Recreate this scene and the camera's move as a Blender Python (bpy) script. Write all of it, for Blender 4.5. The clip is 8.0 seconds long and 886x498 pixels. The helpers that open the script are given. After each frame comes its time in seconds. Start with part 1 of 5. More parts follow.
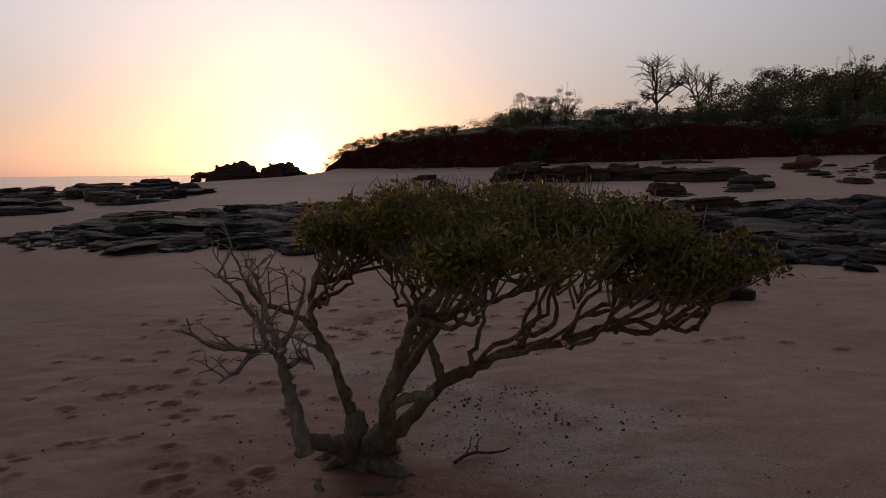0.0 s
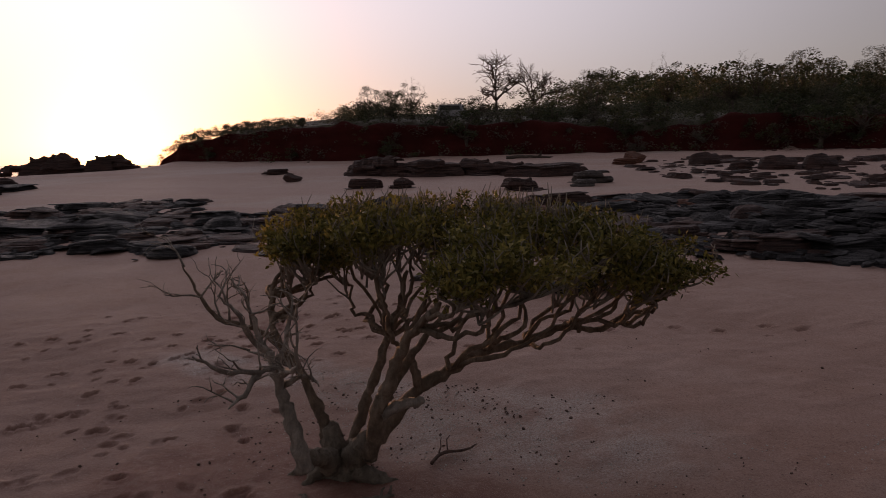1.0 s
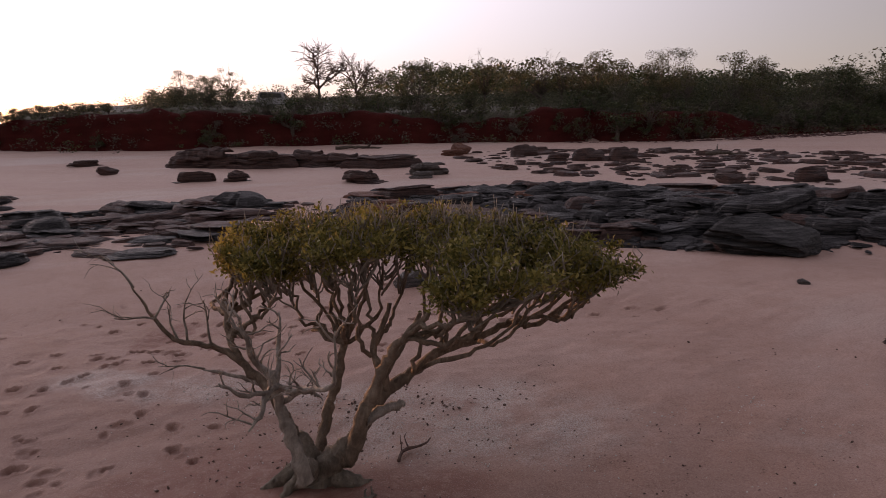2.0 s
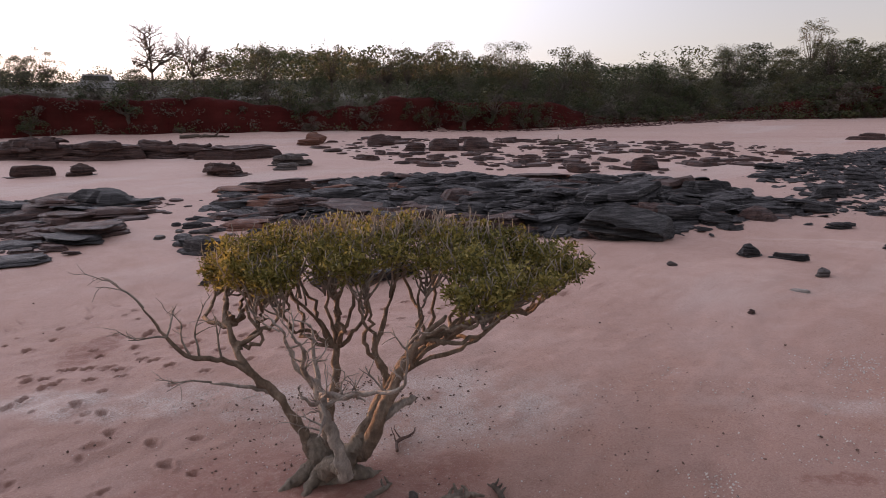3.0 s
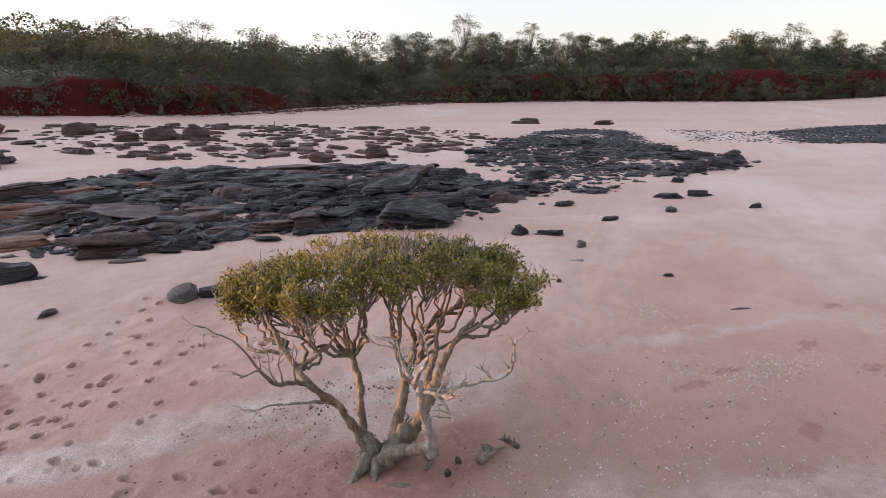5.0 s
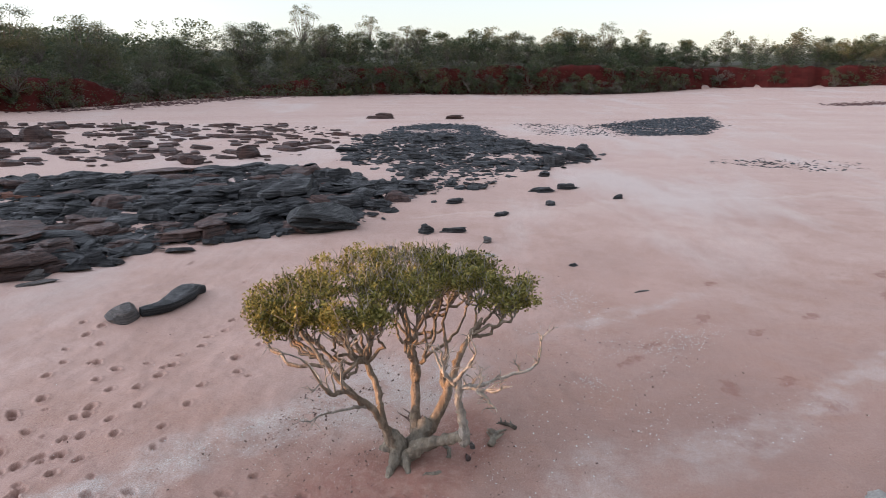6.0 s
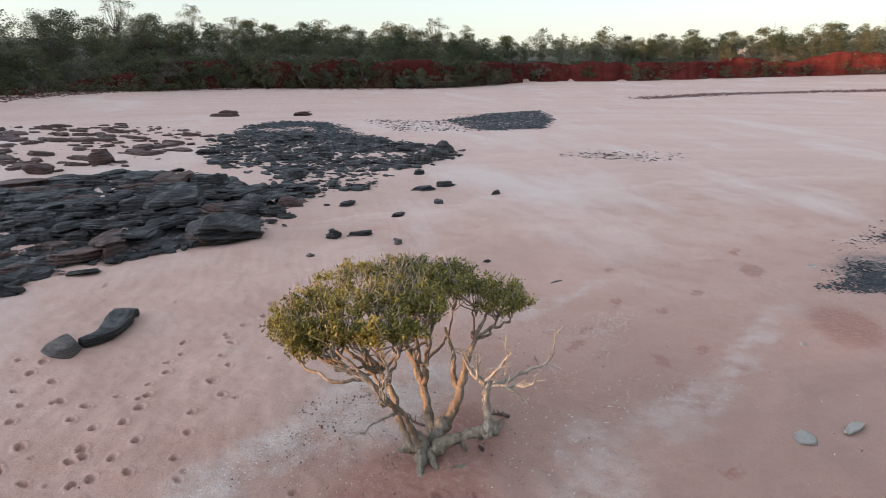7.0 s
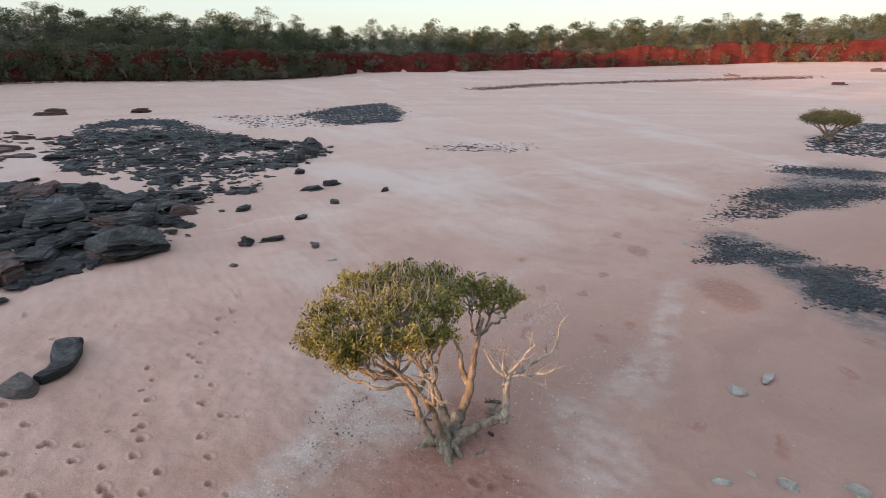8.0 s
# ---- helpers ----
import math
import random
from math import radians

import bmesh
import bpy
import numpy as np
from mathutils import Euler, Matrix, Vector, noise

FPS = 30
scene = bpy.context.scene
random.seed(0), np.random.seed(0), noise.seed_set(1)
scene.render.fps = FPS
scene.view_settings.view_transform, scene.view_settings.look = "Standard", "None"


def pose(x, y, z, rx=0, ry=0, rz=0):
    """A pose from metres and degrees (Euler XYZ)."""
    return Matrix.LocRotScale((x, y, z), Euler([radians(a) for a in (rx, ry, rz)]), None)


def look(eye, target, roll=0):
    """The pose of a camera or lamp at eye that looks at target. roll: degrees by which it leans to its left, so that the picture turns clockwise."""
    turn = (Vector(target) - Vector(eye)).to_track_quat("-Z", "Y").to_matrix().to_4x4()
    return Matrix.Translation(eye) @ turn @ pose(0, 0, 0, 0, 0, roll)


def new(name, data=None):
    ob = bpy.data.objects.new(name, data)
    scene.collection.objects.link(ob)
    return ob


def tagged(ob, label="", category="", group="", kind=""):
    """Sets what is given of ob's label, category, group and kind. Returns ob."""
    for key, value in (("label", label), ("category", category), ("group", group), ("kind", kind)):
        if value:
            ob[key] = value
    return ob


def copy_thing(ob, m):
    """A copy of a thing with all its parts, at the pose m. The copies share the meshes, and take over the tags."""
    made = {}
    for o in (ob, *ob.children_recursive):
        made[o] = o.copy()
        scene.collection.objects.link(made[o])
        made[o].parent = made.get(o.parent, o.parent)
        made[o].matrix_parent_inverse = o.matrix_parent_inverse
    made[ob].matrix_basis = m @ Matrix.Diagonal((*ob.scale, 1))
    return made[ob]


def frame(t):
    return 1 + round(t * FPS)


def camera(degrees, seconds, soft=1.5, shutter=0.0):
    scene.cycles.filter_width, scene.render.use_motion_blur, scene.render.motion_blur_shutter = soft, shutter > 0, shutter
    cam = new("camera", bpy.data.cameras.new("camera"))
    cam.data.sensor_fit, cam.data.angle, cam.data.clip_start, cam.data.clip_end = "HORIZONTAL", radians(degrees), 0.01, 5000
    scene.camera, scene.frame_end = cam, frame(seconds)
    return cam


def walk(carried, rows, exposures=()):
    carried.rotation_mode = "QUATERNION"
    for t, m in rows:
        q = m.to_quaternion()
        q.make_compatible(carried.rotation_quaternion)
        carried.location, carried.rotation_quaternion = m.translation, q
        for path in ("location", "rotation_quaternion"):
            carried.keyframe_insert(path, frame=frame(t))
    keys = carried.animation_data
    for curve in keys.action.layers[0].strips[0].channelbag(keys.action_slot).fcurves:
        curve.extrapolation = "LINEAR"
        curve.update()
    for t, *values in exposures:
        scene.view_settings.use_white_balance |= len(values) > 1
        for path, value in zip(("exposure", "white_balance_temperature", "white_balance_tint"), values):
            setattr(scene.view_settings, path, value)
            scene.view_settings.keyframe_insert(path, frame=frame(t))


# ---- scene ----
# ---- camera and walk ----
cam = camera(66.3, 8.0, soft=0.65, shutter=0.15)
METRES, EYE, TILT, LEAN, TURN = 20.0, 3.34, -6.5, 0.6, 0.0
ROWS = [
    (0.0, 0.0, 0.0, 0.0, 0.0, 0.0, 0.0),
    (0.5, -0.0361, -0.0043, 0.0053, -4.97, -0.27, 0.46),
    (1.0, -0.0757, -0.0064, 0.0118, -13.72, -0.91, 1.44),
    (1.5, -0.1171, -0.0045, 0.0196, -21.96, -1.68, 2.25),
    (3.0, -0.2632, 0.0232, 0.0515, -43.32, -4.74, 4.11),
    (3.5, -0.3142, 0.0451, 0.0642, -50.09, -5.82, 4.58),
    (4.0, -0.3657, 0.0756, 0.0786, -56.92, -6.93, 4.98),
    (4.5, -0.4169, 0.113, 0.0943, -64.1, -8.07, 5.44),
    (6.0, -0.5474, 0.2746, 0.1542, -85.29, -11.54, 6.16),
    (6.5, -0.5713, 0.3461, 0.1757, -92.71, -12.72, 6.26),
    (7.0, -0.5826, 0.4228, 0.1985, -100.11, -13.88, 6.3),
    (7.5, -0.5852, 0.5027, 0.2211, -107.28, -15.14, 6.24),
    (8.0, -0.5759, 0.5842, 0.2446, -114.77, -16.39, 6.14),
]
EXPOSURES = [(0.0, -0.75, 7900, 28), (1.0, -0.45, 8050, 36), (1.5, 0.06, 8100, 40), (3.0, 1.36, 7400, 33), (4.5, 1.95, 7050, 26), (6.0, 2.06, 6720, 17), (8.0, 1.92, 6620, 11)]
walk(cam, [(t, pose(0, 0, EYE, TILT, LEAN, TURN) @ pose(METRES * x, METRES * y, METRES * z, 90 + pitch, roll, yaw)) for t, x, y, z, yaw, pitch, roll in ROWS], EXPOSURES)

# ---- world and sun ----
SUN_AZ, SUN_EL = -12.2, 2.4          # degrees clockwise from +y, and above the horizon
world = bpy.data.worlds.new("evening_sky")
scene.world = world
world.use_nodes = True
wt = world.node_tree
sky = wt.nodes.new("ShaderNodeTexSky")
sky.sky_type = "NISHITA"
sky.sun_disc = False
sky.sun_elevation = radians(SUN_EL)
sky.sun_rotation = radians(SUN_AZ)
sky.air_density, sky.dust_density, sky.ozone_density = 1.0, 1.2, 2.0
wt.nodes["Background"].inputs["Strength"].default_value = 0.15
# haze takes most of the colour out of the sky and spreads a glow round the low sun
haze = wt.nodes.new("ShaderNodeHueSaturation")
haze.inputs["Saturation"].default_value = 0.78
haze.inputs["Value"].default_value = 0.8
wt.links.new(sky.outputs["Color"], haze.inputs["Color"])
sun_data = bpy.data.lights.new("sun", "SUN")
sun_data.energy, sun_data.angle, sun_data.color = 2.4, radians(0.5), (1.0, 0.56, 0.29)
sun = new("sun", sun_data)
saz, sel = radians(SUN_AZ), radians(SUN_EL)
SUN_DIR = Vector((math.sin(saz) * math.cos(sel), math.cos(saz) * math.cos(sel), math.sin(sel)))
sun.matrix_world = look(SUN_DIR * 300, (0, 0, 0))
heaven = wt.nodes.new("ShaderNodeTexCoord")
toward = wt.nodes.new("ShaderNodeVectorMath")
toward.operation = "DOT_PRODUCT"
wt.links.new(heaven.outputs["Generated"], toward.inputs[0])
toward.inputs[1].default_value = (math.sin(saz), math.cos(saz), 0.02)
glow_sum = haze.outputs["Color"]
# the air is milky blue higher up and clears to the warm band along the horizon
rise = wt.nodes.new("ShaderNodeSeparateXYZ")
wt.links.new(heaven.outputs["Generated"], rise.inputs[0])
milk = wt.nodes.new("ShaderNodeMapRange")
milk.interpolation_type = "SMOOTHSTEP"
milk.inputs["From Min"].default_value, milk.inputs["From Max"].default_value = 0.0, 0.26
milk.inputs["To Min"].default_value, milk.inputs["To Max"].default_value = 0.25, 1.0
wt.links.new(rise.outputs["Z"], milk.inputs["Value"])
for sharp, colour, high in ((0.0, (0.72, 0.80, 0.88), False), (2.2, (4.7, 5.8, 7.0), True), (60.0, (1.7, 1.25, 0.5), False), (400.0, (5.0, 3.6, 1.5), False), (4000.0, (60.0, 36.0, 9.0), False)):
    lobe = wt.nodes.new("ShaderNodeMath")
    lobe.operation = "POWER"
    safe = wt.nodes.new("ShaderNodeMath")
    safe.operation = "MAXIMUM"
    wt.links.new(toward.outputs["Value"], safe.inputs[0])
    safe.inputs[1].default_value = 0.0
    wt.links.new(safe.outputs[0], lobe.inputs[0])
    lobe.inputs[1].default_value = sharp
    amount = lobe
    if high:
        amount = wt.nodes.new("ShaderNodeMath")
        amount.operation = "MULTIPLY"
        wt.links.new(lobe.outputs[0], amount.inputs[0])
        wt.links.new(milk.outputs["Result"], amount.inputs[1])
    tint = wt.nodes.new("ShaderNodeVectorMath")
    tint.operation = "SCALE"
    tint.inputs[0].default_value = colour
    wt.links.new(amount.outputs[0], tint.inputs["Scale"])
    both = wt.nodes.new("ShaderNodeVectorMath")
    wt.links.new(glow_sum, both.inputs[0])
    wt.links.new(tint.outputs[0], both.inputs[1])
    glow_sum = both.outputs[0]
wt.links.new(glow_sum, wt.nodes["Background"].inputs["Color"])


# ---- materials ----
class Nodes:
    """Short hand for node materials."""

    def __init__(self, name):
        self.m = bpy.data.materials.new(name)
        self.m.use_nodes = True
        self.t = self.m.node_tree
        self.b = self.t.nodes["Principled BSDF"]
        self.co = self.add("ShaderNodeTexCoord").outputs["Object"]
        self.pos = self.add("ShaderNodeNewGeometry").outputs["Position"]

    def add(self, kind, **props):
        n = self.t.nodes.new(kind)
        if "operation" in props:
            n.operation = props["operation"]
        if "use_clamp" in props:
            n.use_clamp = props["use_clamp"]
        if "data_type" in props:
            n.data_type = props["data_type"]
        if "blend_type" in props:
            n.blend_type = props["blend_type"]
        if "interpolation_type" in props:
            n.interpolation_type = props["interpolation_type"]
        if "vector_type" in props:
            n.vector_type = props["vector_type"]
        return n

    def link(self, a, b):
        self.t.links.new(a, b)
        return b

    def noise(self, scale, detail=4.0, rough=0.6, vec=None, stretch=None, distort=0.0):
        vec = vec if vec is not None else self.pos
        if stretch:
            mp = self.add("ShaderNodeMapping")
            mp.inputs["Scale"].default_value = stretch
            self.link(vec, mp.inputs["Vector"])
            vec = mp.outputs["Vector"]
        n = self.add("ShaderNodeTexNoise")
        n.inputs["Scale"].default_value, n.inputs["Detail"].default_value = scale, detail
        n.inputs["Roughness"].default_value, n.inputs["Distortion"].default_value = rough, distort
        self.link(vec, n.inputs["Vector"])
        return n.outputs["Fac"]

    def ramp(self, fac, stops):
        r = self.add("ShaderNodeValToRGB")
        el = r.color_ramp.elements
        while len(el) < len(stops):
            el.new(0.5)
        for e, (p, c) in zip(el, stops):
            e.position = p
            e.color = (*c, 1) if not isinstance(c, (int, float)) else (c, c, c, 1)
        self.link(fac, r.inputs["Fac"])
        return r.outputs["Color"]

    def mix(self, fac, a, b, kind="MIX"):
        n = self.add("ShaderNodeMix", data_type="RGBA", blend_type=kind)
        for sock, v in ((n.inputs[0], fac), (n.inputs[6], a), (n.inputs[7], b)):
            if isinstance(v, bpy.types.NodeSocket):
                self.link(v, sock)
            elif isinstance(v, (int, float)):
                sock.default_value = v
            else:
                sock.default_value = (*v, 1)
        return n.outputs[2]

    def math(self, op, a, b=0.0, clamp=False):
        n = self.add("ShaderNodeMath", operation=op, use_clamp=clamp)
        for sock, v in ((n.inputs[0], a), (n.inputs[1], b)):
            if isinstance(v, bpy.types.NodeSocket):
                self.link(v, sock)
            else:
                sock.default_value = v
        return n.outputs[0]

    def bump(self, height, strength, distance, normal=None):
        n = self.add("ShaderNodeBump")
        n.inputs["Strength"].default_value, n.inputs["Distance"].default_value = strength, distance
        self.link(height, n.inputs["Height"])
        if normal is not None:
            self.link(normal, n.inputs["Normal"])
        return n.outputs["Normal"]

    def done(self, colour=None, rough=0.8, normal=None, spec=0.3):
        if colour is not None:
            if isinstance(colour, bpy.types.NodeSocket):
                self.link(colour, self.b.inputs["Base Color"])
            else:
                self.b.inputs["Base Color"].default_value = (*colour, 1)
        if isinstance(rough, bpy.types.NodeSocket):
            self.link(rough, self.b.inputs["Roughness"])
        else:
            self.b.inputs["Roughness"].default_value = rough
        self.b.inputs["Specular IOR Level"].default_value = spec
        if normal is not None:
            self.link(normal, self.b.inputs["Normal"])
        return self.m


def blob(n, places, soft=0.35, warp=0.9, scale=0.9):
    """A mask of ragged patches: (x, y, half length, half width, degrees) on the ground."""
    wn = n.add("ShaderNodeTexNoise")
    wn.inputs["Scale"].default_value, wn.inputs["Detail"].default_value = scale, 5.0
    n.link(n.pos, wn.inputs["Vector"])
    off = n.add("ShaderNodeVectorMath", operation="SUBTRACT")
    n.link(wn.outputs["Color"], off.inputs[0])
    off.inputs[1].default_value = (0.5, 0.5, 0.5)
    sc = n.add("ShaderNodeVectorMath", operation="SCALE")
    n.link(off.outputs[0], sc.inputs[0])
    sc.inputs["Scale"].default_value = warp * 2
    ad = n.add("ShaderNodeVectorMath", operation="ADD")
    n.link(n.pos, ad.inputs[0])
    n.link(sc.outputs[0], ad.inputs[1])
    total = None
    for x, y, a, b, deg in places:
        mp = n.add("ShaderNodeMapping", vector_type="TEXTURE")
        mp.inputs["Location"].default_value = (x, y, 0)
        mp.inputs["Rotation"].default_value = (0, 0, radians(deg))
        mp.inputs["Scale"].default_value = (a, b, 1000)
        n.link(ad.outputs[0], mp.inputs["Vector"])
        ln = n.add("ShaderNodeVectorMath", operation="LENGTH")
        n.link(mp.outputs["Vector"], ln.inputs[0])
        mr = n.add("ShaderNodeMapRange", interpolation_type="SMOOTHSTEP")
        mr.inputs["From Min"].default_value, mr.inputs["From Max"].default_value = 1 + soft, 1 - soft
        n.link(ln.outputs["Value"], mr.inputs["Value"])
        total = mr.outputs["Result"] if total is None else n.math("MAXIMUM", total, mr.outputs["Result"])
    return total


def make_sand():
    n = Nodes("sand")
    big = n.noise(0.09, 5)
    mid = n.noise(0.9, 6)
    fine = n.noise(38, 4, 0.7)
    col = n.ramp(big, [(0.3, (0.40, 0.245, 0.195)), (0.55, (0.475, 0.315, 0.26)), (0.75, (0.55, 0.41, 0.355))])
    col = n.mix(n.ramp(mid, [(0.44, 0.0), (0.62, 0.7)]), col, (0.37, 0.215, 0.16))
    col = n.mix(n.ramp(n.noise(5.5, 6, 0.7), [(0.5, 0.0), (0.66, 0.55)]), col, (0.33, 0.20, 0.155))
    sep = n.add("ShaderNodeSeparateXYZ")
    n.link(n.pos, sep.inputs[0])
    dry = n.math("ADD", sep.outputs["Z"], n.math("MULTIPLY", n.math("SUBTRACT", big, 0.5), 2.0))
    dryf = n.add("ShaderNodeMapRange")
    dryf.inputs["From Min"].default_value, dryf.inputs["From Max"].default_value = 0.2, 1.6
    dryf.inputs["To Max"].default_value = 0.75
    n.link(dry, dryf.inputs["Value"])
    col = n.mix(dryf.outputs["Result"], col, (0.63, 0.475, 0.415))
    wet = n.add("ShaderNodeMapRange", interpolation_type="SMOOTHSTEP")
    wet.inputs["From Min"].default_value, wet.inputs["From Max"].default_value = 0.38, -0.26
    wet.inputs["To Max"].default_value = 0.9
    n.link(n.math("ADD", sep.outputs["Z"], n.math("MULTIPLY", n.math("SUBTRACT", mid, 0.5), 0.8)), wet.inputs["Value"])
    col = n.mix(wet.outputs["Result"], col, (0.285, 0.175, 0.142))
    tide = n.add("ShaderNodeCombineXYZ")
    n.link(n.math("ADD", n.math("MULTIPLY", sep.outputs["Z"], 4.5), n.math("MULTIPLY", mid, 0.5)), tide.inputs["Z"])
    n.link(n.math("MULTIPLY", big, 1.5), tide.inputs["X"])
    bands = n.noise(1.0, 5, 0.65, vec=tide.outputs[0])
    col = n.mix(n.ramp(bands, [(0.48, 0.0), (0.66, 0.5)]), col, (0.47, 0.315, 0.265))
    col = n.mix(n.ramp(bands, [(0.3, 0.4), (0.42, 0.0)]), col, (0.66, 0.55, 0.50))
    red = [(4.0, -5.3, 1.6, 0.9, -30), (9.3, -6.0, 0.9, 0.4, -30), (-2.2, 7.6, 1.6, 1.3, 0), (-0.6, 6.6, 1.5, 0.8, -20), (-1.6, 14.2, 0.8, 0.4, 40)]
    lay = random.Random(71)
    for x, y in ((2.6, 0.9), (11.6, -6.8), (4.6, 2.1), (0.3, 1.2), (-1.3, -3.8), (-0.1, -6.4), (5.7, -0.7), (-3.2, 0.9), (1.1, 1.3), (-2.1, 2.0), (3.5, 2.8), (7.1, -2.6), (9.4, -0.6), (1.9, -0.9), (6.4, 0.4), (3.0, -0.4)):
        red.append((x, y, lay.uniform(0.25, 0.5), lay.uniform(0.10, 0.18), -45 + lay.gauss(0, 15)))
    red = n.math("MULTIPLY", blob(n, red, 0.3, 0.34, 3.6), n.ramp(n.noise(7, 5, 0.7), [(0.38, 0.35), (0.52, 1.0)]))
    col = n.mix(n.math("MULTIPLY", red, 0.8), col, (0.25, 0.11, 0.082))
    grit = blob(n, [(0.1, 9.2, 2.5, 0.52, -55), (-2.3, 11.4, 1.7, 0.45, -42), (1.5, 7.7, 2.0, 1.25, -35), (0.5, 9.0, 1.3, 0.7, -50)], 0.42, 0.45, 1.4)
    thin = blob(n, [(3.2, -1.9, 3.7, 0.35, -48), (0.3, 1.6, 2.1, 0.6, -53), (-2.4, 4.7, 1.7, 0.8, -40), (-1.0, 4.2, 1.1, 0.6, -20), (6.5, 2.4, 3.0, 0.3, -52)], 0.6, 0.5, 1.5)
    grit = n.math("MAXIMUM", grit, n.math("MULTIPLY", thin, 0.6))
    speck = n.ramp(n.noise(55, 2, 0.5), [(0.40, 0.0), (0.56, 1.0)])
    gmix = n.math("MULTIPLY", n.math("MULTIPLY", grit, n.ramp(n.noise(1.6, 5), [(0.36, 0.2), (0.58, 0.95)])), n.math("ADD", n.math("MULTIPLY", speck, 0.75), 0.20), True)
    col = n.mix(gmix, col, (0.60, 0.58, 0.545))
    pale = n.ramp(n.noise(0.16, 6, 0.62, stretch=(0.35, 1.0, 1.0)), [(0.52, 0.0), (0.68, 0.7)])
    upper = n.add("ShaderNodeMapRange", interpolation_type="SMOOTHSTEP")
    upper.inputs["From Min"].default_value, upper.inputs["From Max"].default_value = 0.15, 0.7
    n.link(sep.outputs["Z"], upper.inputs["Value"])
    col = n.mix(n.math("MULTIPLY", pale, upper.outputs["Result"]), col, (0.63, 0.56, 0.525))
    dots = n.ramp(n.noise(24, 3, 0.5), [(0.64, 0.0), (0.70, 0.8)])
    col = n.mix(n.math("MULTIPLY", dots, n.ramp(mid, [(0.45, 0.1), (0.6, 1.0)])), col, (0.16, 0.095, 0.075))
    col = n.mix(n.ramp(fine, [(0.36, 0.5), (0.56, 0.0)]), col, (0.20, 0.115, 0.09))
    col = n.mix(n.ramp(n.noise(90, 2, 0.5), [(0.56, 0.0), (0.68, 0.4)]), col, (0.62, 0.54, 0.48))
    gravel = blob(n, [(4.2, -9.6, 5.2, 1.5, -28), (8.9, -10.8, 2.2, 1.3, -50), (17.4, -28.2, 8.0, 2.7, -61)], 0.35, 0.7, 1.2)
    col = n.mix(n.math("MULTIPLY", gravel, n.ramp(n.noise(2.6, 5, 0.7), [(0.38, 0.25), (0.55, 0.85)])), col, (0.085, 0.088, 0.095))
    def layer(name):
        a = n.add("ShaderNodeAttribute")
        a.attribute_name = name
        return a.outputs["Fac"]
    # shade of the footprints' hollows and rims, painted into the sand colour
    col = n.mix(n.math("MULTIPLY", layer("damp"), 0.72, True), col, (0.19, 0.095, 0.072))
    col = n.mix(1.0, col, (0.93, 0.865, 0.85), "MULTIPLY")
    soil = n.ramp(n.noise(0.6, 6), [(0.35, (0.06, 0.035, 0.024)), (0.5, (0.055, 0.052, 0.028)), (0.7, (0.08, 0.075, 0.04))])
    col = n.mix(layer("soil"), col, soil)
    nb = n.bump(n.noise(2.2, 6, 0.65), 0.5, 0.06)
    nb = n.bump(n.noise(9, 5, 0.7), 0.55, 0.025, nb)
    nb = n.bump(fine, 0.4, 0.006, nb)
    return n.done(col, n.ramp(big, [(0.35, 0.62), (0.7, 0.85)]), nb, 0.25)


def make_rock(name, a, b, c, lichen):
    n = Nodes(name)
    rnd = n.add("ShaderNodeObjectInfo").outputs["Random"]
    isl = n.add("ShaderNodeNewGeometry").outputs["Random Per Island"]
    strata = n.noise(2.2, 6, 0.7, stretch=(0.35, 0.35, 8.0), distort=0.5)
    big = n.noise(1.3, 5)
    col = n.ramp(strata, [(0.40, a), (0.5, b), (0.66, c)])
    col = n.mix(n.ramp(n.math("ADD", n.math("MULTIPLY", rnd, 0.6), n.math("MULTIPLY", isl, 0.4)), [(0.3, 0.0), (0.95, 0.4)]), col, b)
    col = n.mix(n.ramp(big, [(0.52, 0.0), (0.66, 0.6)]), col, lichen)
    col = n.mix(n.ramp(n.noise(28, 3), [(0.4, 0.35), (0.6, 0.0)]), col, tuple(v * 0.4 for v in a))
    nb = n.bump(strata, 1.0, 0.14)
    nb = n.bump(n.noise(4.5, 6, 0.7, distort=0.4), 0.9, 0.12, nb)
    nb = n.bump(n.noise(14, 6, 0.7), 0.9, 0.05, nb)
    return n.done(col, n.ramp(big, [(0.3, 0.5), (0.7, 0.85)]), nb, 0.35)


def make_leaf(name, cols, rough=0.5, through_light=0.3):
    n = Nodes(name)
    g = n.add("ShaderNodeNewGeometry")
    rnd = n.add("ShaderNodeObjectInfo").outputs["Random"]
    f = n.math("ADD", n.math("MULTIPLY", g.outputs["Random Per Island"], 0.55), n.math("MULTIPLY", n.noise(0.9, 3), 0.30))
    f = n.math("ADD", f, n.math("MULTIPLY", rnd, 0.2))
    col = n.ramp(f, [(0.15 + 0.7 * i / (len(cols) - 1), c) for i, c in enumerate(cols)])
    n.done(col, rough, None, 0.2)
    tr = n.add("ShaderNodeBsdfTranslucent")
    n.link(col, tr.inputs["Color"])
    mx = n.add("ShaderNodeMixShader")
    mx.inputs["Fac"].default_value = through_light
    n.link(n.b.outputs[0], mx.inputs[1])
    n.link(tr.outputs[0], mx.inputs[2])
    n.link(mx.outputs[0], n.t.nodes["Material Output"].inputs["Surface"])
    return n.m


